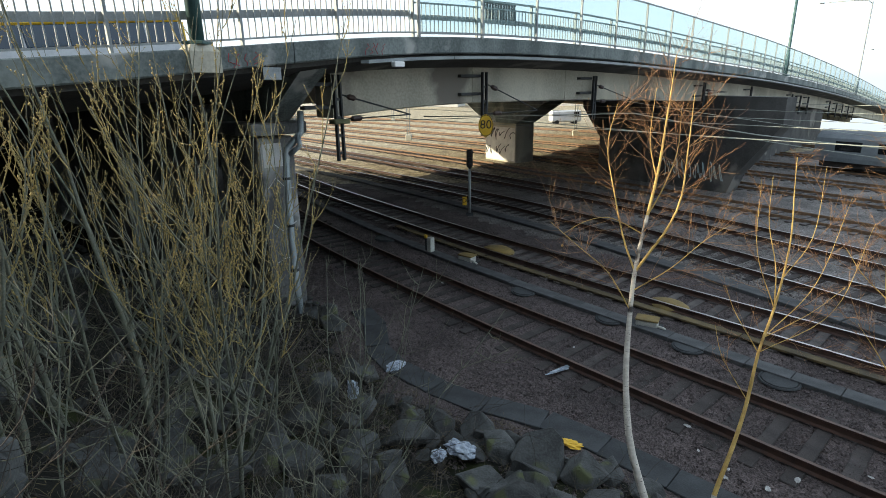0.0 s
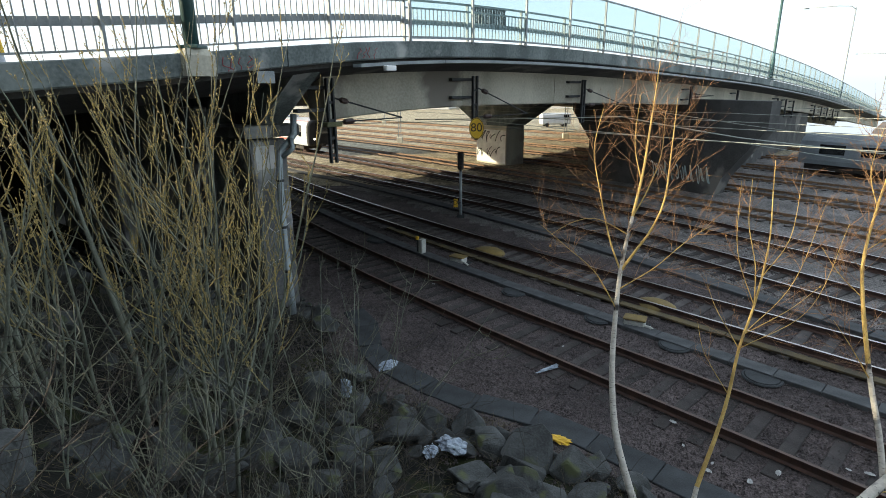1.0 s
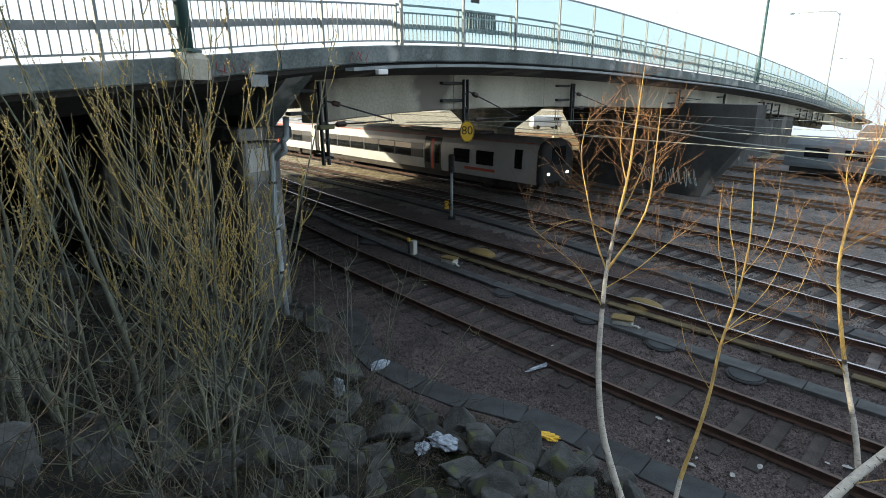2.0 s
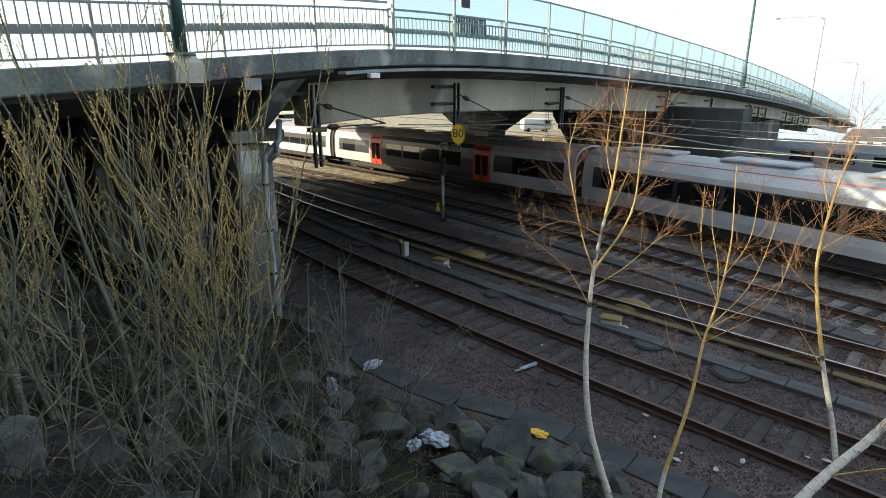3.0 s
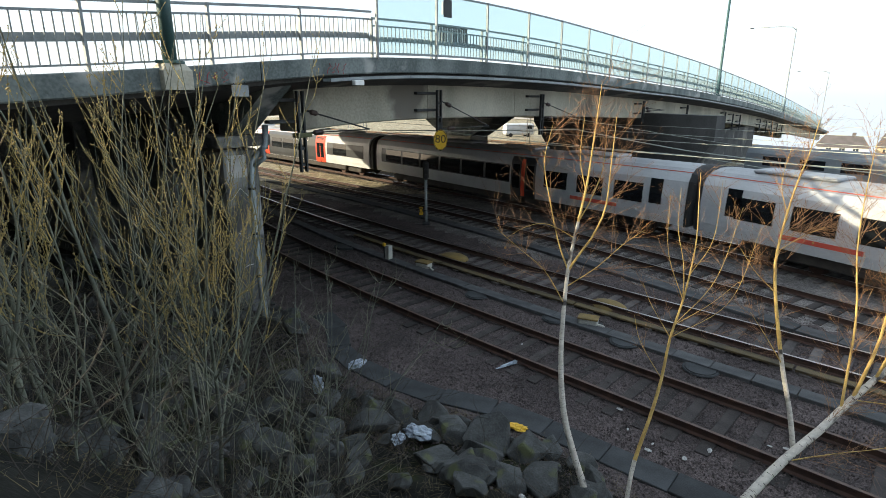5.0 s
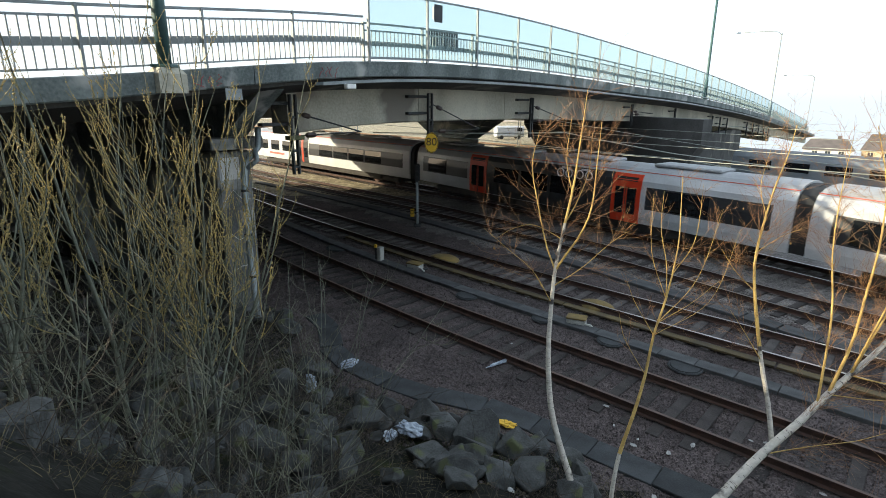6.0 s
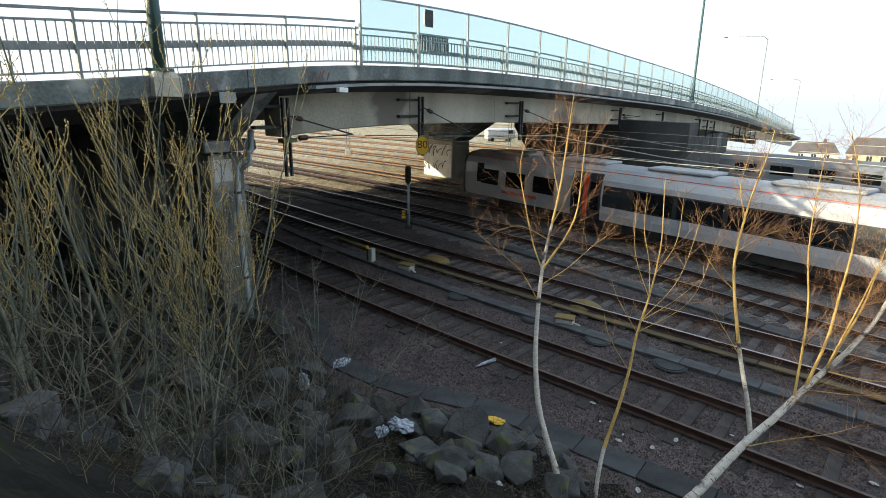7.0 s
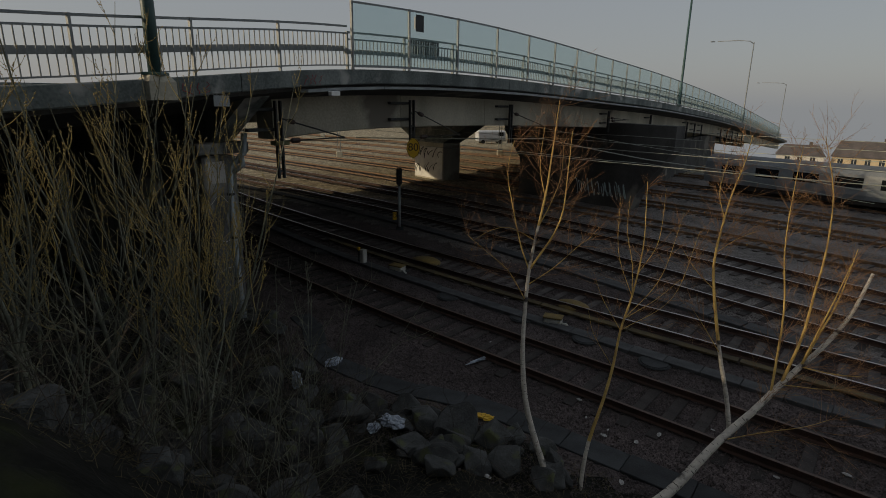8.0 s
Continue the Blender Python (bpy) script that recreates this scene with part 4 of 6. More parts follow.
def add_sky_blocker():
    """Added plain wall, out of view, that blocks sky light from behind the embankment."""
    th = empty("sky_blocker", label="unseen grey wall added behind the embankment to block sky light", category="wall", kind="structure")
    part("wall_body", box_bm((-12, -5.6, 13), (36, 0.8, 26)), M_CONCRETE_DARK, th)


add_sky_blocker()


# ---------------------------------------------------------------- passing train
M_TRAIN = material("train_pale_paint", (0.55, 0.565, 0.58), (0.46, 0.475, 0.49), 0.32, 0.8, 12.0, 0.02)
M_TRAIN_DARK = material("train_dark_grey_paint", (0.036, 0.040, 0.044), (0.024, 0.027, 0.03), 0.35, 0.8, 12.0, 0.02)
M_TRAIN_ROOF = material("train_roof", (0.36, 0.37, 0.38), (0.26, 0.27, 0.28), 0.55, 0.8, 12.0, 0.05)
M_BLACKGLASS = plain("dark_train_glass", (0.012, 0.014, 0.016), 0.06)
M_RUBBER = material("black_rubber", (0.022, 0.022, 0.022), (0.012, 0.012, 0.012), 0.7, 2.0, 20.0, 0.1)
M_ORANGE = material("orange_red_door_paint", (0.74, 0.062, 0.02), (0.64, 0.05, 0.017), 0.4, 1.0, 10.0, 0.02)
M_UNDER = material("grimy_underframe", (0.05, 0.045, 0.04), (0.025, 0.022, 0.02), 0.85, 2.0, 20.0, 0.2)
M_HEADLAMP = plain("lit_headlamp", (1.0, 0.95, 0.85), 0.2, emit=4.0)
M_WHITEMARK = plain("white_marking", (0.8, 0.8, 0.8), 0.5)
M_REDMARK = plain("red_marking", (0.6, 0.09, 0.06), 0.5)

BODY = [(-1.42, 0.95), (-1.47, 1.3), (-1.47, 2.2), (-1.40, 2.85), (-1.24, 3.16), (-0.9, 3.36), (-0.45, 3.46), (0, 3.49),
        (0.45, 3.46), (0.9, 3.36), (1.24, 3.16), (1.40, 2.85), (1.47, 2.2), (1.47, 1.3), (1.42, 0.95)]


def loft(bm, x0, x1, prof, mi=0, n=1, shrink=None):
    rings = []
    for k in range(n + 1):
        x = x0 + (x1 - x0) * k / n
        f = shrink(k / n) if shrink else 1.0
        rings.append([bm.verts.new((x, y * f, 2.2 + (z - 2.2) * f)) for y, z in prof])
    for r1, r2 in zip(rings, rings[1:]):
        for i in range(len(prof)):
            f = bm.faces.new((r1[i], r1[(i + 1) % len(prof)], r2[(i + 1) % len(prof)], r2[i]))
            f.material_index = mi
    bm.faces.new(rings[0][::-1]).material_index = mi
    bm.faces.new(rings[-1]).material_index = mi


def side_y(z, side):
    ys, zs = [1.42, 1.47, 1.47, 1.40, 1.24], [0.95, 1.3, 2.2, 2.85, 3.16]
    return side * float(np.interp(z, zs, ys))


def wide_door(th, xd, sd):
    """Orange double door across the full height of the side."""
    bm = bmesh.new()
    zs = (0.93, 1.3, 2.2, 2.85, 3.12)
    outer = [[bm.verts.new((xd + ex, side_y(z, sd) + sd * 0.03, z)) for z in zs] for ex in (-0.74, 0.74)]
    inner = [[bm.verts.new((xd + ex, side_y(z, sd) - sd * 0.02, z)) for z in zs] for ex in (-0.74, 0.74)]
    for j in range(4):
        bm.faces.new((outer[0][j], outer[1][j], outer[1][j + 1], outer[0][j + 1]))
        bm.faces.new((inner[0][j], inner[1][j], inner[1][j + 1], inner[0][j + 1]))
        for e in (0, 1):
            bm.faces.new((outer[e][j], inner[e][j], inner[e][j + 1], outer[e][j + 1]))
    for j in (0, 4):
        bm.faces.new((outer[0][j], outer[1][j], inner[1][j], inner[0][j]))
    dr = part("door", bm, M_ORANGE, th, "orange-red double passenger door")
    for dx in (-0.31, 0.31):
        part("door_window", box_bm((xd + dx, side_y(1.9, sd) + sd * 0.012, 1.92), (0.44, 0.09, 1.2), None, 0.01), M_BLACKGLASS, dr)
    part("door_gap", box_bm((xd, side_y(1.7, sd) + sd * 0.02, 1.75), (0.025, 0.05, 1.6)), M_RUBBER, dr)
    bm = bmesh.new()
    q = [bm.verts.new((xd + ex, side_y(z, sd) + sd * (0.03 + w), z)) for w in (-0.01, 0.012) for ex, z in ((-0.55, 2.8), (0.55, 2.8), (0.55, 2.98), (-0.55, 2.98))]
    for f in ((0, 1, 2, 3), (4, 5, 6, 7), (0, 1, 5, 4), (1, 2, 6, 5), (2, 3, 7, 6), (3, 0, 4, 7)):
        bm.faces.new([q[j] for j in f])
    part("door_header", bm, M_RUBBER, dr, "dark slot above the door")


def curved_strip(xa, xb, za, zb, sd, out):
    """A plate that follows the curve of the car side."""
    bm = bmesh.new()
    zs = [za] + [z for z in (1.3, 2.2, 2.85) if za < z < zb] + [zb]
    rows = [[bm.verts.new((x, side_y(z, sd) + sd * o, z)) for z in zs] for x, o in ((xa, out), (xb, out), (xb, -0.02), (xa, -0.02))]
    for e in range(4):
        r1, r2 = rows[e], rows[(e + 1) % 4]
        for j in range(len(zs) - 1):
            bm.faces.new((r1[j], r2[j], r2[j + 1], r1[j + 1]))
    for j in (0, -1):
        bm.faces.new([r[j] for r in rows])
    return bm


def vestibule(th, xd, sd):
    """Dark entrance bay of an end car: two grey leaves with glass and a narrow orange edge."""
    dr = part("entrance_bay", curved_strip(xd - 0.9, xd + 0.9, 0.95, 3.12, sd, 0.012), M_TRAIN_DARK, th, "dark grey entrance bay with a narrow orange strip")
    part("orange_strip", curved_strip(xd - 0.13, xd + 0.13, 0.98, 3.0, sd, 0.028), M_ORANGE, dr, "narrow orange-red strip")
    for dx in (-0.52, 0.52):
        part("door_window", curved_strip(xd + dx - 0.26, xd + dx + 0.26, 1.4, 2.7, sd, 0.022), M_BLACKGLASS, dr)



def rail_car(length, nose):
    """One car with its centre at the origin, x ahead. nose: +1 front cab ahead, -1 cab behind, 0 middle car."""
    th = empty("train_car", label={1: "pale grey train car with black rubber nose and orange doors", 0: "middle train car, dark grey centre section between orange doors", -1: "pale grey end train car with black rubber nose and orange doors"}[nose], category="train car", group="passing train")
    h = length / 2
    cab = 0.34
    x0 = -h + (cab if nose < 0 else 0.35)
    x1 = h - (cab if nose > 0 else 0.35)
    doors = [h - 9.6] if nose > 0 else ([-h + 9.6] if nose < 0 else [-h + 6.6, h - 7.2])
    bm = bmesh.new()
    loft(bm, x0, x1, BODY)
    for f in bm.faces:
        if f.calc_center_median().z > 3.1:
            f.material_index = 1
    part("body", bm, [M_TRAIN, M_TRAIN_ROOF], th)
    if nose == 0:
        for sd in (-1, 1):
            bm = bmesh.new()
            for (za, zb) in ((0.97, 1.3), (1.3, 2.2), (2.2, 2.85), (2.85, 3.12)):
                v = [bm.verts.new((x, side_y(z, sd) + sd * 0.006, z)) for x, z in ((doors[0], za), (doors[1], za), (doors[1], zb), (doors[0], zb))]
                bm.faces.new(v)
            bmesh.ops.remove_doubles(bm, verts=bm.verts[:], dist=0.0005)
            g = bmesh.ops.extrude_face_region(bm, geom=bm.faces[:])
            for v in g["geom"]:
                if isinstance(v, bmesh.types.BMVert):
                    v.co.y -= sd * 0.004
            part("dark_panel", bm, M_TRAIN_DARK, th, "dark grey painted side panel")
    # window band with single panes
    wins = []
    lo, hi = x0 + 1.3, x1 - 1.3
    x = lo
    while x + 1.9 < hi:
        if all(abs(x + 0.95 - d) > 1.95 for d in doors):
            wins.append(x + 0.95)
        x += 2.12
    for sd in (-1, 1):
        for xc in wins:
            wide = 1.92 if nose == 0 or (xc - doors[0]) * nose < 0 else 1.5
            part("window", curved_strip(xc - wide / 2, xc + wide / 2, 1.7, 2.56, sd, 0.016), M_BLACKGLASS, th)
        bands = [(lo - 0.6, min(doors) - 1.0), (max(doors) + 1.0, hi + 0.6)]
        if nose:
            # single windows on the cab side of the bay, one long band on the other
            bands = bands[:1] if nose > 0 else bands[1:]
        for a, b in bands:
            if b - a > 3:
                part("window_band", curved_strip(a, b, 1.64, 2.62, sd, 0.008), M_TRAIN_DARK, th, "dark band behind the windows")
        for xd in doors:
            if nose:
                vestibule(th, xd, sd)
            else:
                wide_door(th, xd, sd)
        if nose:
            xr = (h - 3.4) * nose
            part("red_lettering_bar", box_bm((xr - 1.6 * nose, side_y(1.45, sd), 1.40), (2.7, 0.02, 0.17)), M_REDMARK, th, "red bar where lettering cannot be read")
            part("cab_door", curved_strip(h * nose - 1.75 * nose - 0.36, h * nose - 1.75 * nose + 0.36, 1.15, 3.0, sd, 0.006), M_TRAIN, th)
            part("cab_window", curved_strip(h * nose - 1.75 * nose - 0.3, h * nose - 1.75 * nose + 0.3, 1.75, 2.85, sd, 0.016), M_BLACKGLASS, th)
    if nose == 0:
        for k, xm in enumerate((doors[1] - 2.4, doors[1] - 3.6)):
            for sd in (-1, 1):
                for dx in (-0.27, 0.27):
                    pts = [(xm + dx + 0.2 * math.cos(t), side_y(2.8, sd) + sd * 0.02, 2.78 + 0.2 * math.sin(t)) for t in np.linspace(0, 2 * math.pi, 13)]
                    part("pictogram_ring", tube_bm(pts, 0.03, 4), M_WHITEMARK, th, "white pictogram on dark paint")
                part("pictogram_bar", box_bm((xm, side_y(3.0, sd) + sd * 0.015, 3.02), (0.5, 0.03, 0.09)), M_WHITEMARK, th)
    # skirt, bogies, wheels
    part("skirt", box_bm(((x0 + x1) / 2, 0, 0.78), (x1 - x0 - 7.0, 2.5, 0.5), None, 0.05), M_UNDER, th)
    for xb in (-h + 3.6, h - 3.6):
        bg = part("bogie", box_bm((xb, 0, 0.62), (3.2, 2.1, 0.34), None, 0.05), M_UNDER, th)
        for dx in (-1.25, 1.25):
            for y in (-0.76, 0.76):
                part("wheel", tube_bm([(xb + dx, y - 0.06, 0.61), (xb + dx, y + 0.06, 0.61)], 0.42, 16), M_RAIL_SIDE, bg)
    # ends
    for sgn in (-1, 1):
        if nose != sgn:
            bm = bmesh.new()
            loft(bm, sgn * (h - 0.36), sgn * h, [(y * 0.93, 0.95 + (z - 0.95) * 0.97) for y, z in BODY])
            part("gangway", bm, M_RUBBER, th, "black rubber gangway bellows")
    if nose:
        bm = bmesh.new()
        prof = [(y * 1.02, 2.2 + (z - 2.2) * 1.02) for y, z in BODY]
        loft(bm, nose * (h - cab), nose * h, prof, 0, 4, lambda u: 1.0 - 0.12 * u ** 3)
        nz = part("rubber_nose", bm, M_RUBBER, th, "thick black rubber nose ring", smooth=False)
        part("windscreen", box_bm((nose * (h + 0.005), 0, 2.55), (0.04, 1.25, 1.05), None, 0.01), M_BLACKGLASS, nz)
        part("headlamp", box_bm((nose * (h + 0.01), -0.85, 1.55), (0.05, 0.2, 0.14), None, 0.02), M_HEADLAMP, nz)
        part("headlamp", box_bm((nose * (h + 0.01), 0.85, 1.55), (0.05, 0.2, 0.14), None, 0.02), M_HEADLAMP, nz)
        part("coupler", box_bm((nose * (h + 0.1), 0, 1.0), (0.4, 0.4, 0.3), None, 0.04), M_UNDER, nz)
    # roof gear
    for xr in np.arange(x0 + 3, x1 - 3, 5.2):
        part("roof_unit", box_bm((xr, 0, 3.52), (3.0, 1.3, 0.14), None, 0.05), M_TRAIN_ROOF, th)
    part("roof_line", box_bm(((x0 + x1) / 2, -1.14, 3.225), (x1 - x0, 0.03, 0.03)), M_REDMARK, th, "thin red cant rail stripe")
    return th


train_line = Line(TRACKS[3][::-1])       # in the sense of travel
SPEED = 29.7
CARS = [(1, 294.2, 320.4), (0, 268.7, 294.1), (-1, 242.4, 268.6), (1, 217.4, 242.2), (0, 193.4, 217.3), (-1, 169.3, 193.3)]
train = [(rail_car(b - a, nose), (a + b) / 2, b - a) for nose, a, b in CARS]


def car_pose(s, length):
    a, b = train_line.at(s - length * 0.36), train_line.at(s + length * 0.36)
    # beyond the ends of the line the train keeps straight on
    if s + length * 0.36 > train_line.length:
        p, d, r = train_line.frame_at(train_line.length - 1)
        over = s + length * 0.36 - train_line.length
        b = Vector((p.x, p.y)) + Vector((d.x, d.y)) * (over + 1)
        if s - length * 0.36 > train_line.length:
            a = Vector((p.x, p.y)) + Vector((d.x, d.y)) * (s - length * 0.36 - train_line.length + 1)
    if s - length * 0.36 < 0:
        p, d, r = train_line.frame_at(1)
        a = Vector((p.x, p.y)) + Vector((d.x, d.y)) * (s - length * 0.36 - 1)
        if s + length * 0.36 < 0:
            b = Vector((p.x, p.y)) + Vector((d.x, d.y)) * (s + length * 0.36 - 1)
    c = (a + b) / 2
    return Matrix.Translation((c.x, c.y, 0.02)) @ Matrix.Rotation(math.atan2(b.y - a.y, b.x - a.x), 4, "Z")


def key_train():
    for th, s4, length in train:
        walk(th, [(t, car_pose(s4 + SPEED * (t - 4.0), length)) for t in [0.25 * k for k in range(33)]])


# ---------------------------------------------------------------- road vehicles
M_BUS = material("bus_white_paint", (0.62, 0.64, 0.66), (0.5, 0.52, 0.55), 0.35, 1.0, 10.0, 0.02)
M_BUSGLASS = plain("blue_bus_glass", (0.02, 0.045, 0.085), 0.08)
M_BUSYELLOW = plain("yellow_bus_paint", (0.8, 0.5, 0.03), 0.4)
M_CAR = material("light_blue_car_paint", (0.22, 0.48, 0.58), (0.18, 0.42, 0.52), 0.25, 1.0, 10.0, 0.01)


def bus():
    th = empty("bus", label="white city bus with dark windows and yellow roof edge", category="bus")
    part("body", box_bm((0, 0, 1.15), (12.0, 2.5, 1.7), None, 0.1), M_BUS, th)
    part("roof", box_bm((0, 0, 2.98), (12.0, 2.5, 0.24), None, 0.08), M_BUSYELLOW, th, "yellow roof edge")
    part("rear_panel", box_bm((-5.95, 0, 2.4), (0.16, 2.5, 0.92), None, 0.02), M_BUSYELLOW, th, "yellow end panel")
    for k in range(7):
        for y in (-1.22, 1.22):
            part("window", box_bm((-5.0 + 1.62 * k, y, 2.43), (1.52, 0.06, 0.86), None, 0.02), M_BUSGLASS, th)
    for k in range(8):
        part("window_pillar", box_bm((-5.81 + 1.62 * k, 0, 2.43), (0.1, 2.4, 0.86)), M_BUS, th)
    for x in (-3.6, 3.4):
        for y in (-1.1, 1.1):
            part("wheel", tube_bm([(x, y - 0.14, 0.48), (x, y + 0.14, 0.48)], 0.48, 16), M_RUBBER, th)
    return th


def sedan():
    th = empty("car", label="light blue small car driving over the bridge", category="car")
    prof = [(-2.05, 0.35), (-2.1, 0.75), (-1.9, 0.95), (-1.45, 1.0), (-0.95, 1.42), (0.35, 1.46), (1.05, 1.02), (1.85, 0.88), (2.1, 0.62), (2.08, 0.35)]
    bm = bmesh.new()
    f1 = [bm.verts.new((x, -0.82 + (0.14 if z > 1.2 else 0), z)) for x, z in prof]
    f2 = [bm.verts.new((x, 0.82 - (0.14 if z > 1.2 else 0), z)) for x, z in prof]
    bm.faces.new(f1)
    bm.faces.new(f2[::-1])
    for k in range(len(prof)):
        bm.faces.new((f1[k], f1[(k + 1) % len(prof)], f2[(k + 1) % len(prof)], f2[k]))
    bmesh.ops.bevel(bm, geom=bm.edges[:], offset=0.04, segments=2, affect="EDGES")
    part("body", bm, M_CAR, th)
    for y, sg in ((-0.77, -1), (0.77, 1)):
        for xs in ((-1.1, -0.85, -0.3, -0.3), (-0.2, -0.2, 0.42, 0.3), (0.48, 0.38, 0.4, 0.86)):
            bm = bmesh.new()
            v = [(xs[0], 1.03), (xs[3], 1.03), (xs[2], 1.37), (xs[1], 1.37)]
            q = [bm.verts.new((x, sg * (0.845 - 0.36 * (z - 1.0)), z)) for x, z in v]
            q2 = [bm.verts.new((x, sg * (0.80 - 0.36 * (z - 1.0)), z)) for x, z in v]
            bm.faces.new(q)
            bm.faces.new(q2)
            for j in range(4):
                bm.faces.new((q[j], q[(j + 1) % 4], q2[(j + 1) % 4], q2[j]))
            part("side_window", bm, M_BLACKGLASS, th)
    for x in (-1.3, 1.3):
        for y in (-0.78, 0.78):
            part("wheel", tube_bm([(x, y - 0.09, 0.31), (x, y + 0.09, 0.31)], 0.31, 14), M_RUBBER, th)
    part("door_mirror", box_bm((0.75, -0.9, 1.02), (0.14, 0.14, 0.1), None, 0.03), M_CAR, th)
    return th


the_bus, the_car = bus(), sedan()


def lane_pose(s, off, back=False, drop=0.0):
    p, d, r = edge.frame_at(max(1.0, min(edge.length - 1, s)))
    q = p + r * off
    if s < 1.0:
        q = q + d * (s - 1.0)
    if s > edge.length - 1:
        q = q + d * (s - edge.length + 1)
    a, b = edge.at(max(0.5, min(edge.length - 3, s) - 2)), edge.at(max(2.5, min(edge.length - 0.5, s + 2)))
    pitch = math.atan2(b.z - a.z, max(0.5, math.hypot(b.x - a.x, b.y - a.y)))
    return Matrix.Translation((q.x, q.y, q.z - 0.24 - drop)) @ Matrix.Rotation(math.atan2(d.y, d.x) + (math.pi if back else 0), 4, "Z") @ Matrix.Rotation(-pitch if not back else pitch, 4, "Y")


# ---------------------------------------------------------------- parked train and the far side
# parked train: the shade it stands in is put into both colours
M_PARKED_ROOF = material("shaded_train_roof", (0.15, 0.165, 0.175), (0.10, 0.11, 0.12), 0.7, 0.8, 12.0, 0.05)
M_PARKED = material("shaded_grey_train_paint", (0.21, 0.235, 0.25), (0.15, 0.17, 0.185), 0.5, 0.8, 12.0, 0.03)


def parked_train():
    for k in range(3):
        th = empty("parked_train_car", label="pale grey parked train car with dark windows", category="train car", group="parked train")
        bm = bmesh.new()
        loft(bm, -12.3, 12.3, BODY)
        for f in bm.faces:
            if f.calc_center_median().z > 3.1:
                f.material_index = 1
        part("body", bm, [M_PARKED, M_PARKED_ROOF], th)
        for j in range(9):
            for sd in (-1, 1):
                part("window", box_bm((-10.2 + 2.55 * j, sd * 1.46, 2.25), (1.6, 0.03, 0.8), None, 0.01), M_BLACKGLASS, th)
        part("skirt", box_bm((0, 0, 0.72), (24, 2.4, 0.5), None, 0.05), M_UNDER, th)
        for xb in (-8.5, 8.5):
            bg = part("bogie", box_bm((xb, 0, 0.5), (3.0, 2.0, 0.4), None, 0.05), M_UNDER, th)
            for dx in (-1.2, 1.2):
                for y in (-0.76, 0.76):
                    part("wheel", tube_bm([(xb + dx, y - 0.06, 0.61), (xb + dx, y + 0.06, 0.61)], 0.42, 12), M_RAIL_SIDE, bg)
        ln = FAR_TRACKS[3]
        s = ln.nearest(24.3, 41.2) - 12.6 - 25.2 * k
        p, d, r = ln.frame_at(s)
        th.matrix_basis = Matrix.Translation((p.x, p.y, 0.0)) @ Matrix.Rotation(math.atan2(d.y, d.x), 4, "Z") @ Matrix.Diagonal((1, 1, 0.82, 1))


parked_train()

M_WHITEWALL = material("pale_render", (0.70, 0.68, 0.63), (0.58, 0.56, 0.52), 0.9, 0.2, 4.0, 0.05)
M_YELLOWWALL = material("sandy_render", (0.62, 0.50, 0.33), (0.52, 0.42, 0.28), 0.9, 0.2, 4.0, 0.05)
M_ROOF = material("dark_roof", (0.14, 0.12, 0.115), (0.09, 0.08, 0.075), 0.8, 0.5, 5.0, 0.1)
M_PANE = plain("house_window_glass", (0.04, 0.05, 0.06), 0.15)


def building(name, x, y, rz, w, d, h, wall, storeys, label, roof_h=3.0, bay=3.2):
    th = empty(name, Matrix.Translation((x, y, -0.14 * (x - 48) if x > 48 else 0)) @ Matrix.Rotation(radians(rz), 4, "Z"), label, "building")
    part("wall", box_bm((0, 0, h / 2 - 1.5), (w, d, h + 3.0)), wall, th)
    bm = bmesh.new()
    a = [bm.verts.new((sx * (w / 2 + 0.4), sy * (d / 2 + 0.4), h)) for sx, sy in ((-1, -1), (1, -1), (1, 1), (-1, 1))]
    b = [bm.verts.new((sx * (w / 2 - 1.5), 0, h + roof_h)) for sx in (-1, 1)]
    bm.faces.new((a[0], a[1], b[1], b[0]))
    bm.faces.new((a[2], a[3], b[0], b[1]))
    bm.faces.new((a[1], a[2], b[1]))
    bm.faces.new((a[3], a[0], b[0]))
    bm.faces.new(a)
    rf = part("roof", bm, M_ROOF, th)
    part("chimney", box_bm((w * 0.2, 0, h + roof_h), (0.9, 0.9, 1.8)), M_ROOF, rf)
    n = int(w // bay)
    for i in range(n):
        for j in range(storeys):
            wx, wz = (i - (n - 1) / 2) * bay, 1.9 + j * (h - 1.0) / storeys
            wd = part("window", box_bm((wx, -d / 2 - 0.02, wz), (1.25, 0.1, 1.6)), M_PANE, th)
            part("frame", box_bm((wx, -d / 2 - 0.05, wz), (0.08, 0.1, 1.6)), M_WHITEWALL, wd)
            part("sill", box_bm((wx, -d / 2 - 0.1, wz - 0.85), (1.45, 0.2, 0.08)), M_WHITEWALL, wd)
    return th


building("warehouse", -40, 185, -8, 70, 14, 8.5, M_WHITEWALL, 2, "long white two-storey building beyond the tracks", 2.0, 5.0)
building("warehouse", 34, 178, -4, 60, 14, 7.0, M_WHITEWALL, 2, "pale low building beyond the tracks", 1.6, 5.0)
building("house", 134, 150, -40, 17, 11, 5.2, M_YELLOWWALL, 2, "sandy yellow house with a dark roof", 4.5)
building("house", 158, 150, -42, 22, 10, 2.4, M_YELLOWWALL, 1, "low sandy house with a dark roof", 2.6)
building("house", 119, 158, -35, 12, 10, 3.0, M_WHITEWALL, 1, "pale house with a dark roof", 3.0)


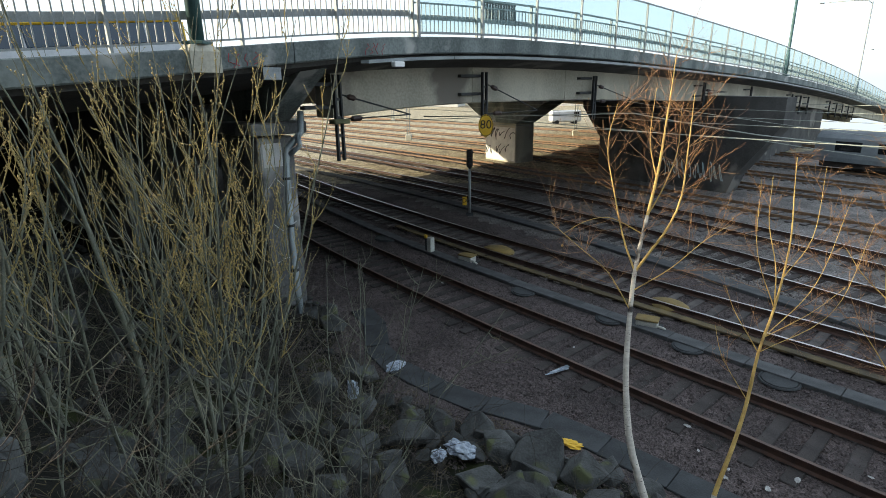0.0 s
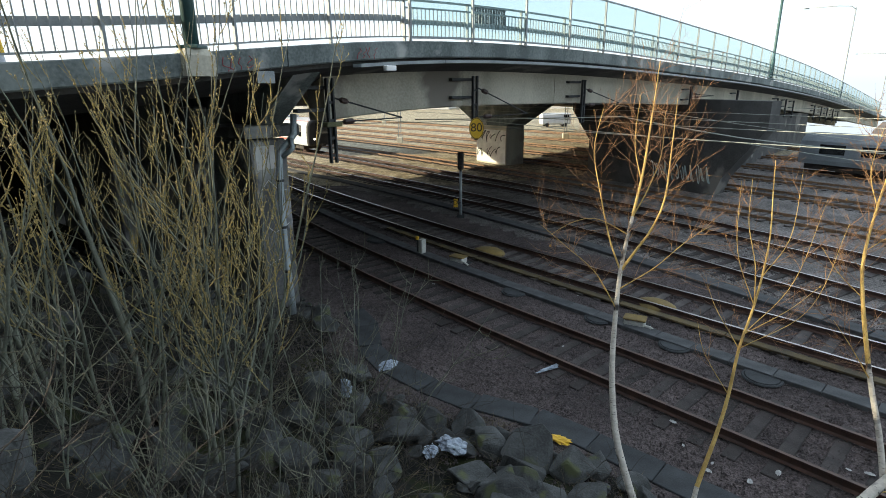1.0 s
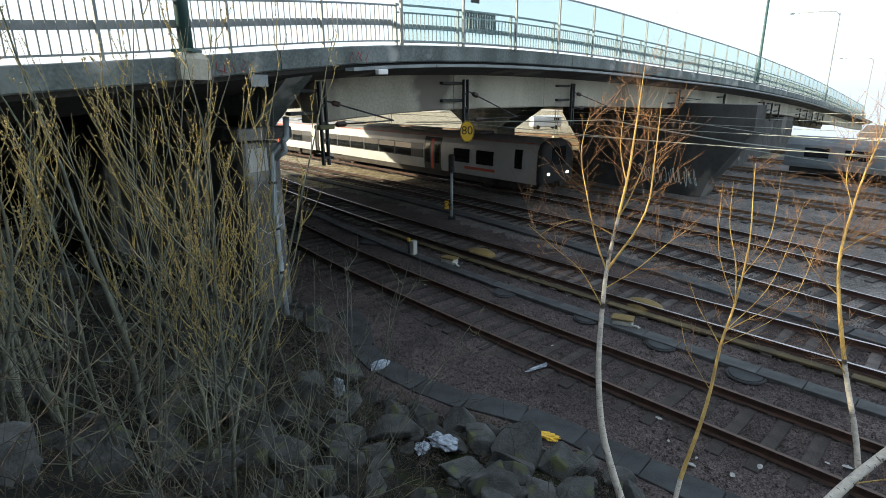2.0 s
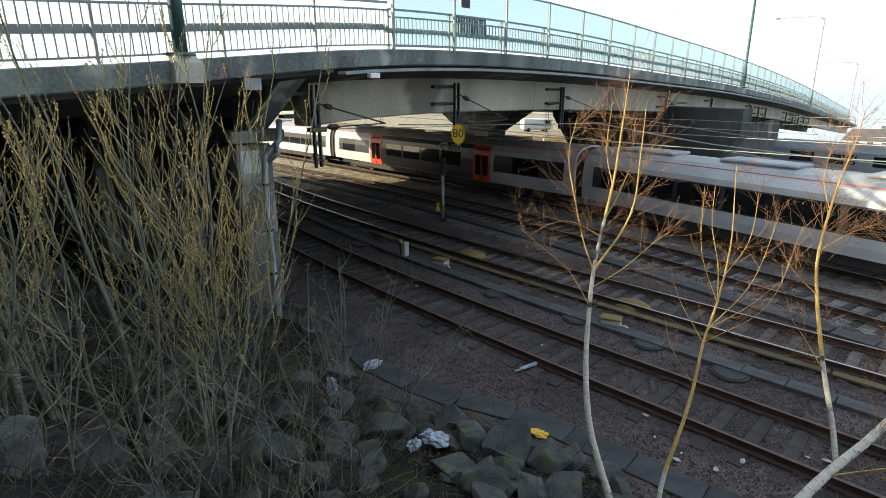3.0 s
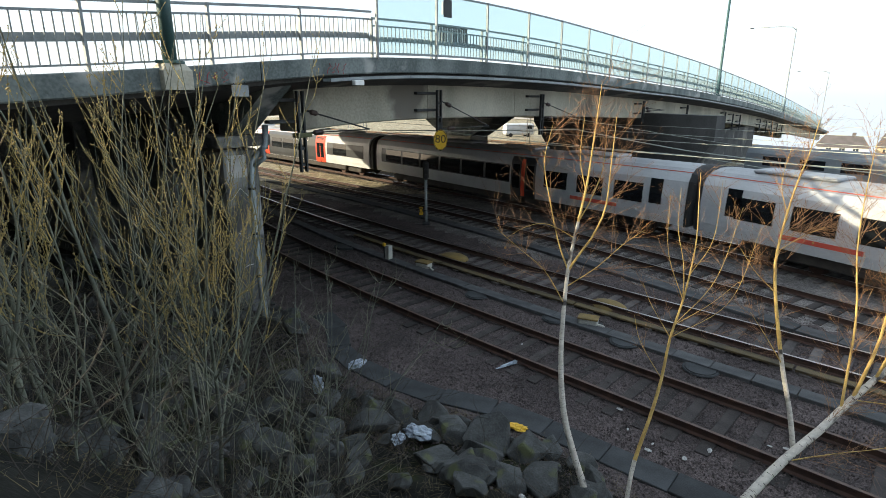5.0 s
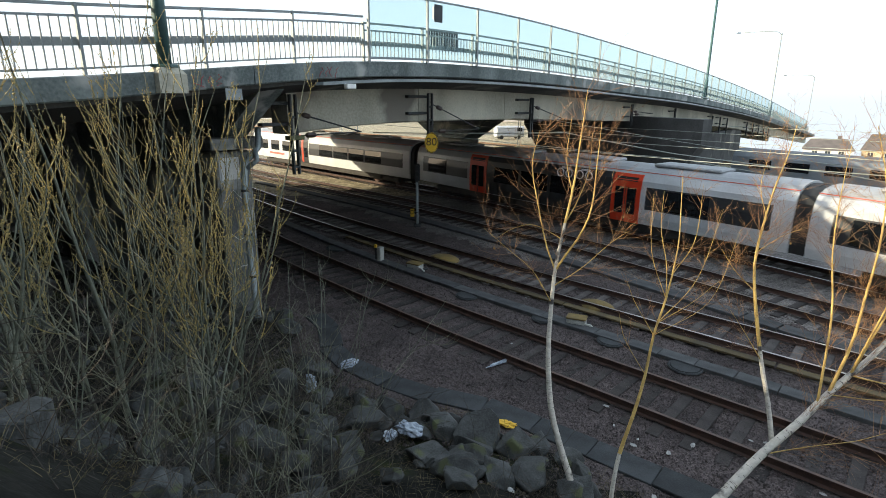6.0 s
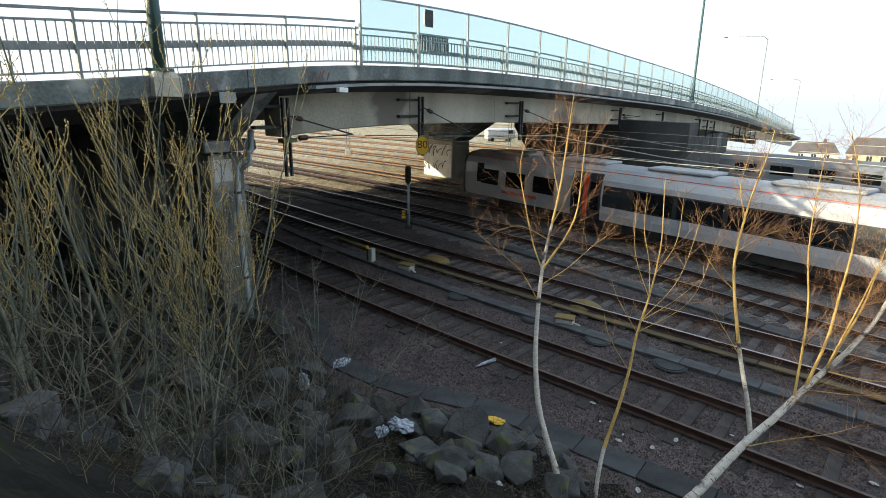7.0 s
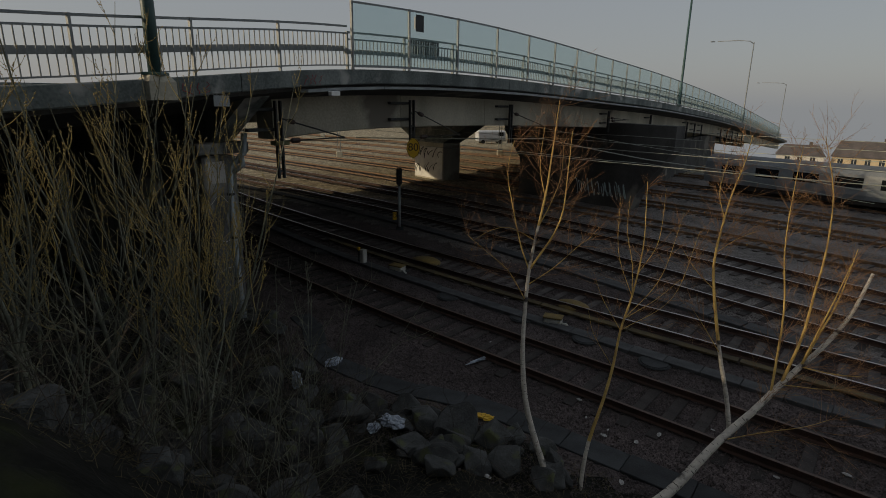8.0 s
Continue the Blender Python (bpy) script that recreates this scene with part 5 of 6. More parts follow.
def white_van(x, y, rz):
    th = empty("parked_van", Matrix.Translation((x, y, 0)) @ Matrix.Rotation(radians(rz), 4, "Z"), "white parked van beyond the tracks", "van", "parked vans")
    part("body", box_bm((0, 0, 1.25), (4.9, 1.9, 1.8), None, 0.2), M_BUS, th)
    part("window", box_bm((1.6, -0.94, 1.6), (0.9, 0.05, 0.6), None, 0.02), M_BLACKGLASS, th)
    for wx in (-1.5, 1.5):
        for wy in (-0.85, 0.85):
            part("wheel", tube_bm([(wx, wy - 0.1, 0.34), (wx, wy + 0.1, 0.34)], 0.34, 12), M_RUBBER, th)


for v in ((14, 92, 8), (22, 97, 5), (31, 101, 3), (8, 104, 0)):
    white_van(*v)


def yard_mast(x, y, h):
    th = empty("catenary_mast", Matrix.Translation((x, y, 0)), "grey steel overhead line mast beside the far tracks", "mast", "far overhead line masts")
    for dx in (-0.15, 0.15):
        part("upright", box_bm((dx, 0, h / 2), (0.07, 0.12, h)), M_GALV, th)
    part("arm", tube_bm([(0, 0, h - 0.6), (2.4, -0.6, h - 1.1)], 0.05, 6), M_GALV, th)
    part("foot", box_bm((0, 0, 0.3), (0.7, 0.7, 0.7), None, 0.05), M_CONCRETE_PALE, th)


for q in ((-8.3, 66, 7), (4, 82, 7), (-28, 84, 7), (-16, 104, 7), (12, 70, 7), (30, 80, 6)):
    yard_mast(*q)


def cable_post(x, y):
    th = empty("marker_post", Matrix.Translation((x, y, 0)), "short white concrete post beside the far tracks", "post", "white posts")
    part("shaft", box_bm((0, 0, 0.7), (0.4, 0.3, 1.5), None, 0.04), M_WHITEWALL, th)
    part("cap", box_bm((0, 0, 1.5), (0.5, 0.4, 0.12), None, 0.02), M_WHITEWALL, th)


cable_post(1.3, 62)
cable_post(19.5, 75)


# ---------------------------------------------------------------- vegetation
M_WILLOW = material("willow_bark", (0.21, 0.225, 0.17), (0.10, 0.108, 0.084), 0.8, 6.0, 60.0, 0.2)
M_WILLOW_TWIG = material("willow_twig", (0.40, 0.31, 0.10), (0.19, 0.165, 0.08), 0.7, 4.0, 40.0, 0.1)
M_WILLOW_OLD = material("willow_old_twig", (0.22, 0.22, 0.15), (0.10, 0.10, 0.07), 0.8, 4.0, 40.0, 0.1)
M_BUD = material("willow_bud", (0.44, 0.34, 0.13), (0.28, 0.22, 0.09), 0.7, 8.0, 40.0, 0.0)
M_BIRCH = material("birch_bark", (0.66, 0.62, 0.54), (0.50, 0.46, 0.40), 0.75, 5.0, 40.0, 0.25, spots=(0.05, 0.043, 0.04), spot_amount=0.22, streak=4.0)
M_BARKMARK = plain("dark_bark_mark", (0.05, 0.043, 0.038), 0.9)
# golden brown limb bark, brightened in colour as if the low sun struck it
M_BIRCH_LIMB = material("sunlit_birch_limb", (0.60, 0.42, 0.13), (0.42, 0.27, 0.08), 0.7, 5.0, 40.0, 0.1)
M_BIRCH_TWIG = material("birch_twig", (0.42, 0.24, 0.11), (0.17, 0.085, 0.05), 0.7, 4.0, 40.0, 0.1)
M_BRAMBLE = material("bramble_stem", (0.07, 0.058, 0.046), (0.04, 0.034, 0.029), 0.85, 4.0, 40.0, 0.1)
M_DRYGRASS = material("dry_grass", (0.20, 0.16, 0.08), (0.10, 0.085, 0.045), 0.9, 4.0, 30.0, 0.0)
M_LEAF = material("dead_leaf", (0.42, 0.24, 0.07), (0.28, 0.15, 0.05), 0.8, 8.0, 30.0, 0.0)


class Twigs:
    """Gathers thin tapered tubes into one mesh."""

    def __init__(self):
        self.v, self.f = [], []

    def tube(self, pts, r0, r1, sides=3):
        n = len(pts)
        base = len(self.v)
        ref = Vector((0.31, 0.95, 0.1))
        for i, p in enumerate(pts):
            d = (pts[min(i + 1, n - 1)] - pts[max(i - 1, 0)]).normalized()
            a = d.cross(ref)
            a = a.normalized() if a.length > 1e-4 else Vector((1, 0, 0))
            b = d.cross(a)
            r = r0 + (r1 - r0) * i / (n - 1)
            for k in range(sides):
                t = 2 * math.pi * k / sides
                self.v.append(p + a * (r * math.cos(t)) + b * (r * math.sin(t)))
        for i in range(n - 1):
            for k in range(sides):
                q = base + i * sides
                self.f.append((q + k, q + (k + 1) % sides, q + sides + (k + 1) % sides, q + sides + k))

    def bud(self, p, d, size):
        a = d.orthogonal().normalized() * size * 0.32
        b = d.cross(a).normalized() * size * 0.32
        k = len(self.v)
        self.v += [p, p + d * size * 0.5 + a, p + d * size * 0.5 + b, p + d * size * 0.5 - a, p + d * size * 0.5 - b, p + d * size]
        for i in range(4):
            j = (i + 1) % 4
            self.f += [(k, k + 1 + j, k + 1 + i), (k + 5, k + 1 + i, k + 1 + j)]

    def done(self, name, mat, parent, label="", kind=""):
        me = bpy.data.meshes.new(name)
        me.from_pydata([tuple(x) for x in self.v], [], self.f)
        me.materials.append(mat)
        me.shade_smooth()
        ob = new(name, me)
        ob.parent = parent
        return tagged(ob, label=label, kind=kind)


def bend(rnd, start, d, length, n, wobble, lift):
    """A gently wandering line that turns upward by lift."""
    pts = [Vector(start)]
    d = Vector(d).normalized()
    for k in range(n):
        d = (d + Vector((rnd.gauss(0, wobble), rnd.gauss(0, wobble), rnd.gauss(0, wobble) + lift))).normalized()
        pts.append(pts[-1] + d * (length / n))
    return pts, d


def point_on(pts, u):
    x = u * (len(pts) - 1)
    i = min(int(x), len(pts) - 2)
    d = pts[i + 1] - pts[i]
    return pts[i] + d * (x - i), d.normalized()


def side_dir(rnd, d, angle):
    o = d.orthogonal().normalized()
    o.rotate(Matrix.Rotation(rnd.uniform(0, 2 * math.pi), 3, d))
    return (d * math.cos(angle) + o * math.sin(angle)).normalized()


def willow_shoots(rnd, line, u0, u1, split, reach, young, old, buds):
    """Side shoots along a stem: grey spreading ones below split, yellow upright ones with buds above."""
    u = u0
    while u < u1:
        p, dd = point_on(line, u)
        fresh = u > split
        ln = rnd.uniform(0.4, 1.4) * reach * (1.2 - 0.6 * u)
        if fresh:
            sh, e = bend(rnd, p, side_dir(rnd, dd, rnd.uniform(0.45, 1.0)), ln, 8, 0.05, 0.2)
        else:
            sh, e = bend(rnd, p, side_dir(rnd, dd, rnd.uniform(0.7, 1.4)), ln * 1.1, 8, 0.10, 0.07)
        tw = young if fresh else old
        tw.tube(sh, 0.0072 if fresh else 0.0062, 0.0026, 3)
        for j in range(rnd.randint(1, 3)):
            p2, d2 = point_on(sh, rnd.uniform(0.15, 0.9))
            s2, e2 = bend(rnd, p2, side_dir(rnd, d2, rnd.uniform(0.4, 0.9)), ln * rnd.uniform(0.25, 0.65), 5, 0.08, 0.12)
            tw.tube(s2, 0.004, 0.002, 3)
            for b in range(3 if fresh and buds else 0):
                q, dq = point_on(s2, rnd.random())
                buds.bud(q, side_dir(rnd, dq, 0.45), rnd.uniform(0.02, 0.034))
        if fresh and buds:
            for b in range(int(11 * ln) + 3):
                q, dq = point_on(sh, rnd.uniform(0.25, 1))
                buds.bud(q, side_dir(rnd, dq, 0.45), rnd.uniform(0.02, 0.036))
        u += rnd.uniform(0.09, 0.18)


def willow(x, y, stems, height, seed, label, lean=0.22):
    rnd = random.Random(seed)
    base = on_slope(x, y, -0.08)
    th = empty("willow_shrub", Matrix.Translation(base), label, "shrub", "willow shrubs")
    bare = height < 3.2
    twigs, old_twigs, buds = Twigs(), Twigs(), (None if bare else Twigs())
    for k in range(stems):
        a = 2 * math.pi * (k + rnd.random()) / stems
        out = rnd.uniform(0.3, 1.0) * (lean * 2.0 if bare else lean)
        d = Vector((math.cos(a) * out, math.sin(a) * out * 0.7, 1))
        L = height * rnd.uniform(0.8, 1.14)
        st, _ = bend(rnd, (math.cos(a) * 0.12, math.sin(a) * 0.12, 0), d, L, 14, 0.055, 0.03)
        r0 = rnd.choice((0.008, 0.01)) if bare else rnd.choice((0.018, 0.024, 0.032, 0.042))
        stem = Twigs()
        stem.tube(st, r0, 0.004, 6)
        stem.done("stem", M_WILLOW, th)
        willow_shoots(rnd, st, 0.08, 0.97, 2.0 if bare else 0.46, 0.8 if bare else 1.0, twigs, old_twigs, buds)
        # forks that swing out and rise again beside the stem
        for j in range(0 if bare else rnd.randint(3, 5)):
            u = rnd.uniform(0.1, 0.58)
            p, dd = point_on(st, u)
            fk, _ = bend(rnd, p, side_dir(rnd, dd, rnd.uniform(0.5, 1.0)), L * (1 - u) * rnd.uniform(0.55, 0.95), 11, 0.06, 0.15)
            limb = Twigs()
            limb.tube(fk, r0 * (1 - u) * 0.55 + 0.003, 0.003, 5)
            limb.done("fork", M_WILLOW, th)
            willow_shoots(rnd, fk, 0.12, 0.97, max(0.0, (0.46 - u) / (1 - u)), 0.7, twigs, old_twigs, buds)
    if twigs.v:
        twigs.done("twig_tangle", M_WILLOW_TWIG, th, kind="stuff")
    old_twigs.done("old_twig_tangle", M_WILLOW_OLD, th, "grey-green older twigs", kind="stuff")
    if buds:
        buds.done("bud_growth", M_BUD, th, kind="stuff")


for k, (x, y, n, h) in enumerate(((-3.0, 6.0, 2, 5.3), (-3.3, 6.5, 2, 5.4), (-4.2, 6.3, 2, 5.4), (-5.1, 6.4, 2, 5.4), (-5.9, 7.2, 2, 5.4), (-3.4, 8.4, 2, 5.0), (-6.9, 8.4, 2, 5.4), (-7.6, 7.4, 2, 5.4), (-1.5, 6.3, 4, 2.9), (-2.2, 7.4, 4, 3.1), (-1.9, 9.4, 3, 2.9), (-3.9, 7.4, 2, 6.3), (-4.7, 7.1, 2, 6.4), (-3.5, 7.3, 1, 6.0), (-5.5, 8.2, 2, 6.3), (-4.4, 4.9, 3, 3.4), (-3.3, 5.0, 4, 3.1), (-2.2, 5.3, 4, 2.4), (-2.5, 4.3, 4, 1.5), (-3.3, 4.0, 4, 1.7), (-1.5, 4.7, 4, 1.3), (-4.2, 3.6, 2, 3.6), (-5.6, 5.4, 3, 3.8))):
    willow(x, y, n, h, 100 + k, "leafless willow shrub with yellow-olive budding twigs on the slope" if h > 3.2 else "low bare shrub with thin grey spreading twigs on the slope", 0.2 if x > -3.6 and h > 3.2 else 0.36)


def limb_twigs(rnd, tw, limb, r, density, length, droop=0.0, leaves=None):
    n = int(density * sum((b - a).length for a, b in zip(limb, limb[1:])))
    for k in range(n):
        p, d = point_on(limb, rnd.uniform(0.1, 1.0))
        L = length * rnd.uniform(0.4, 1.6)
        sh, e = bend(rnd, p, side_dir(rnd, d, rnd.uniform(0.35, 1.15)), L, 7, 0.07, 0.04 - droop)
        tw.tube(sh, r, r * 0.4, 3)
        for j in range(rnd.randint(2, 4)):
            p2, d2 = point_on(sh, rnd.uniform(0.12, 0.9))
            s2, e2 = bend(rnd, p2, side_dir(rnd, d2, rnd.uniform(0.35, 0.9)), L * rnd.uniform(0.25, 0.6), 5, 0.08, 0.03 - droop)
            tw.tube(s2, r * 0.6, r * 0.34, 3)
            for i in range(rnd.randint(0, 2)):
                p3, d3 = point_on(s2, rnd.uniform(0.2, 0.9))
                s3, e3 = bend(rnd, p3, side_dir(rnd, d3, rnd.uniform(0.4, 1.0)), L * rnd.uniform(0.12, 0.32), 3, 0.08, 0.02)
                tw.tube(s3, r * 0.42, r * 0.28, 3)
            if leaves is not None and rnd.random() < 0.015:
                q, dq = point_on(s2, 1.0)
                leaves.bud(q, Vector((rnd.uniform(-.3, .3), rnd.uniform(-.3, .3), -1)).normalized(), rnd.uniform(0.035, 0.06))


def smooth_line(pts, n):
    return [Vector(p) for p in spline(pts, n)]


def birch(trunk, r0, r1, limbs, seed, label, density=9.0, twig=0.62, white_to=0.6, droop=0.0, foot=None):
    rnd = random.Random(seed)
    th = empty("birch_tree", label=label, category="birch", group="birch saplings")
    t = smooth_line(trunk, 26)
    if foot:
        t[0].z = min(t[0].z, ground_z(t[0].x, t[0].y) - 0.05)
    k = max(3, int(26 * white_to))
    tr = Twigs()
    rm = r0 + (r1 - r0) * k / 25
    tr.tube(t[:k + 1], r0, rm, 9)
    tr.done("trunk", M_BIRCH, th, "white peeling birch bark")
    if k < 25:
        up = Twigs()
        up.tube(t[k:], rm, r1, 7)
        up.done("upper_stem", M_BIRCH_LIMB, th, "golden brown upper stem")
    tw, lv = Twigs(), Twigs()
    limb_twigs(rnd, tw, t[int(26 * 0.40):], 0.0038, density * 0.8, twig * 1.2, droop, lv)
    marks = Twigs()
    for j in range(int(9 * k)):
        u = rnd.uniform(0.02, 0.98)
        p, d = point_on(t[:k + 1], u)
        r = (r0 + (rm - r0) * u) * 1.015
        a = d.orthogonal().normalized()
        b = d.cross(a)
        t0, sp = rnd.uniform(0, 6.28), rnd.uniform(0.5, 1.6)
        marks.tube([p + (a * math.cos(t0 + sp * q / 4) + b * math.sin(t0 + sp * q / 4)) * r for q in range(5)], r * rnd.uniform(0.03, 0.11), r * 0.02, 4)
    marks.done("bark_marks", M_BARKMARK, th, "dark bands on white birch bark", kind="stuff")
    for pts, ra, rb in limbs:
        ln = smooth_line(pts, 14)
        root = min(t, key=lambda q: (q - ln[0]).length)
        shift = root - ln[0]
        if shift.length < 0.7:
            ln = [q + shift * (1 - i / 13) ** 2 for i, q in enumerate(ln)]
        lb = Twigs()
        lb.tube(ln, ra * 0.8, rb * 0.7, 6)
        lb.done("limb", M_BIRCH_LIMB, th)
        limb_twigs(rnd, tw, ln, 0.0037, density * 0.8, twig * 1.15, droop, lv)
    tw.done("twig_tangle", M_BIRCH_TWIG, th, kind="stuff")
    if lv.v:
        lv.done("withered_leaves", M_LEAF, th, kind="stuff")


birch([(2.33, 6.56, 0.39), (2.14, 6.83, 0.96), (2.00, 7.10, 1.55), (1.99, 7.47, 2.29), (2.08, 7.84, 3.07), (2.18, 8.11, 3.63), (2.34, 8.37, 4.20), (2.54, 8.67, 4.88), (2.67, 8.95, 5.49), (2.79, 9.21, 6.06), (2.88, 9.43, 6.47)],
      0.056, 0.006,
      [([(2.14, 8.01, 3.47), (2.34, 8.05, 3.79), (2.57, 8.14, 4.12), (2.75, 8.26, 4.55), (2.87, 8.54, 5.17), (3.00, 8.87, 5.94)], 0.026, 0.006),
       ([(2.19, 8.11, 3.65), (2.05, 8.32, 4.03), (1.93, 8.60, 4.62), (1.85, 8.87, 5.22), (2.01, 9.14, 5.79)], 0.018, 0.005),
       ([(2.36, 8.38, 4.24), (2.61, 8.60, 4.62), (2.84, 8.85, 5.13), (2.93, 9.12, 5.75)], 0.015, 0.005),
       ([(2.08, 7.84, 3.07), (1.75, 7.89, 3.61), (1.34, 7.89, 3.97), (0.95, 7.98, 4.30)], 0.012, 0.004),
       ([(2.11, 7.94, 3.40), (2.54, 7.82, 3.72), (2.97, 7.91, 4.05), (3.31, 7.97, 4.26)], 0.012, 0.004),
       ([(2.31, 8.32, 4.03), (1.86, 8.39, 4.25), (1.48, 8.28, 4.23), (1.17, 8.23, 4.06)], 0.011, 0.004),
       ([(2.51, 8.65, 4.79), (2.45, 8.90, 5.31), (2.57, 9.20, 6.02)], 0.012, 0.004)],
      11, "slender leafless birch with white trunk and orange twigs", 11.0, 0.55, 0.62, 0.0, True)
birch([(2.85, 6.47, 0.42), (3.01, 6.72, 0.95), (3.30, 7.00, 1.56), (3.51, 7.24, 2.04), (3.70, 7.51, 2.65), (3.93, 7.75, 3.10), (4.12, 7.99, 3.57), (4.27, 8.23, 4.06), (4.36, 8.50, 4.64), (4.39, 8.62, 5.07)],
      0.034, 0.005,
      [([(3.70, 7.51, 2.65), (3.40, 7.66, 3.14), (3.27, 7.75, 3.47)], 0.009, 0.004),
       ([(3.95, 7.76, 3.15), (3.96, 7.91, 3.69), (3.92, 8.18, 4.25), (4.02, 8.45, 4.83)], 0.011, 0.004),
       ([(3.79, 7.57, 2.85), (4.29, 7.56, 3.18), (4.72, 7.65, 3.50)], 0.009, 0.004),
       ([(3.51, 7.24, 2.04), (3.19, 7.40, 2.61), (3.10, 7.52, 3.01)], 0.008, 0.004),
       ([(3.93, 7.75, 3.10), (3.70, 7.95, 3.9), (3.72, 8.15, 4.85)], 0.009, 0.003),
       ([(4.12, 7.99, 3.57), (4.45, 8.05, 4.1), (4.55, 8.2, 5.0)], 0.009, 0.003),
       ([(3.79, 7.57, 2.85), (4.45, 7.8, 3.5), (4.85, 8.05, 4.6)], 0.009, 0.003),
       ([(3.70, 7.51, 2.65), (4.6, 7.6, 3.2), (5.1, 7.9, 4.3)], 0.008, 0.003)],
      12, "thin leafless birch sapling with orange-brown stem", 5.5, 0.4, 0.12, 0.0, True)
birch([(5.64, 7.01, 0.87), (5.65, 7.27, 1.43), (5.61, 7.54, 2.01), (5.61, 7.79, 2.52), (5.62, 8.08, 3.16), (5.69, 8.32, 3.66), (5.91, 8.59, 4.25), (6.19, 8.87, 4.85), (6.48, 9.11, 5.34), (6.73, 9.37, 5.88)],
      0.042, 0.006,
      [([(5.59, 7.57, 2.09), (5.27, 7.61, 2.60), (5.02, 7.71, 2.98)], 0.012, 0.004),
       ([(5.62, 8.08, 3.16), (5.28, 8.18, 3.51), (5.05, 8.27, 3.86)], 0.01, 0.004),
       ([(5.72, 8.35, 3.74), (6.11, 8.42, 4.01), (6.52, 8.47, 4.18)], 0.01, 0.004),
       ([(5.95, 8.62, 4.34), (5.93, 8.87, 4.85), (6.18, 9.15, 5.47)], 0.01, 0.004)],
      13, "leafless birch stem with golden bark rising from a leaning trunk", 20.0, 0.5, 0.3, 0.0)
birch([(3.58, 6.05, 0.04), (4.35, 6.37, 0.26), (5.16, 6.76, 0.72), (5.61, 6.94, 0.99), (6.06, 7.11, 1.22), (6.48, 7.29, 1.47), (7.00, 7.48, 1.80), (7.62, 7.69, 2.17), (8.25, 7.94, 2.69), (8.80, 8.25, 3.39)],
      0.085, 0.03,
      [([(6.30, 7.23, 1.64), (6.56, 7.53, 2.35), (6.78, 7.83, 3.02), (6.89, 8.18, 3.90), (7.14, 8.54, 4.80), (7.46, 8.91, 5.71)], 0.03, 0.006),
       ([(6.57, 7.27, 1.78), (7.07, 7.58, 2.52), (7.39, 7.88, 3.20), (7.71, 8.18, 3.90), (7.95, 8.57, 4.89), (7.89, 8.96, 5.90)], 0.04, 0.008),
       ([(7.02, 7.43, 1.99), (7.39, 7.58, 2.52), (7.84, 7.83, 3.02), (8.33, 8.18, 3.90)], 0.032, 0.01),
       ([(7.11, 7.46, 2.08), (7.58, 7.63, 3.05), (7.94, 7.82, 3.71)], 0.03, 0.01),
       ([(6.84, 7.24, 1.67), (7.30, 7.12, 1.64), (7.75, 7.03, 1.66)], 0.014, 0.006),
       ([(7.12, 7.29, 1.86), (7.48, 7.19, 1.86), (7.93, 7.09, 1.88)], 0.02, 0.01),
       ([(5.47, 6.83, 0.96), (6.15, 6.76, 1.09), (6.77, 6.77, 1.13), (7.21, 6.72, 1.30)], 0.014, 0.005)],
      14, "thick white birch trunk leaning out from the slope", 18.0, 0.6, 1.0, 0.0)


# ---------------------------------------------------------------- boulders and slope cover
M_BOULDER = material("granite_boulder", (0.078, 0.083, 0.081), (0.027, 0.029, 0.028), 0.9, 2.2, 30.0, 0.5, spots=(0.07, 0.08, 0.035), spot_amount=0.12, per_object=0.3)


def boulder_mesh(seed):
    rnd = random.Random(seed)
    bm = bmesh.new()
    for k in range(15):
        v = Vector((rnd.gauss(0, 1), rnd.gauss(0, 1), rnd.gauss(0, 1))).normalized() * rnd.uniform(0.8, 1.0)
        bm.verts.new((v.x * 0.62, v.y * 0.46, v.z * 0.38))
    r = bmesh.ops.convex_hull(bm, input=bm.verts[:])
    bmesh.ops.delete(bm, geom=[g for g in r["geom_interior"] if isinstance(g, bmesh.types.BMVert)], context="VERTS")
    bmesh.ops.bevel(bm, geom=bm.edges[:], offset=0.02, segments=1, affect="EDGES", profile=0.6)
    for v in bm.verts:
        v.co += v.co.normalized() * noise.noise(v.co * 7 + Vector((seed, 0, 0))) * 0.02
    return mesh_of("boulder", bm, M_BOULDER)


BOULDERS = [boulder_mesh(s) for s in range(9)]


def place_boulder(k, x, y, s, rot, up=0.0):
    ob = new("boulder", BOULDERS[k % 9])
    ob.matrix_basis = Matrix.Translation(on_slope(x, y, 0.12 * s + up)) @ Euler(rot).to_matrix().to_4x4() @ Matrix.Diagonal((s, s, s, 1))
    tagged(ob, "angular grey granite boulder lying on the embankment slope", "boulder", "boulders on the slope")


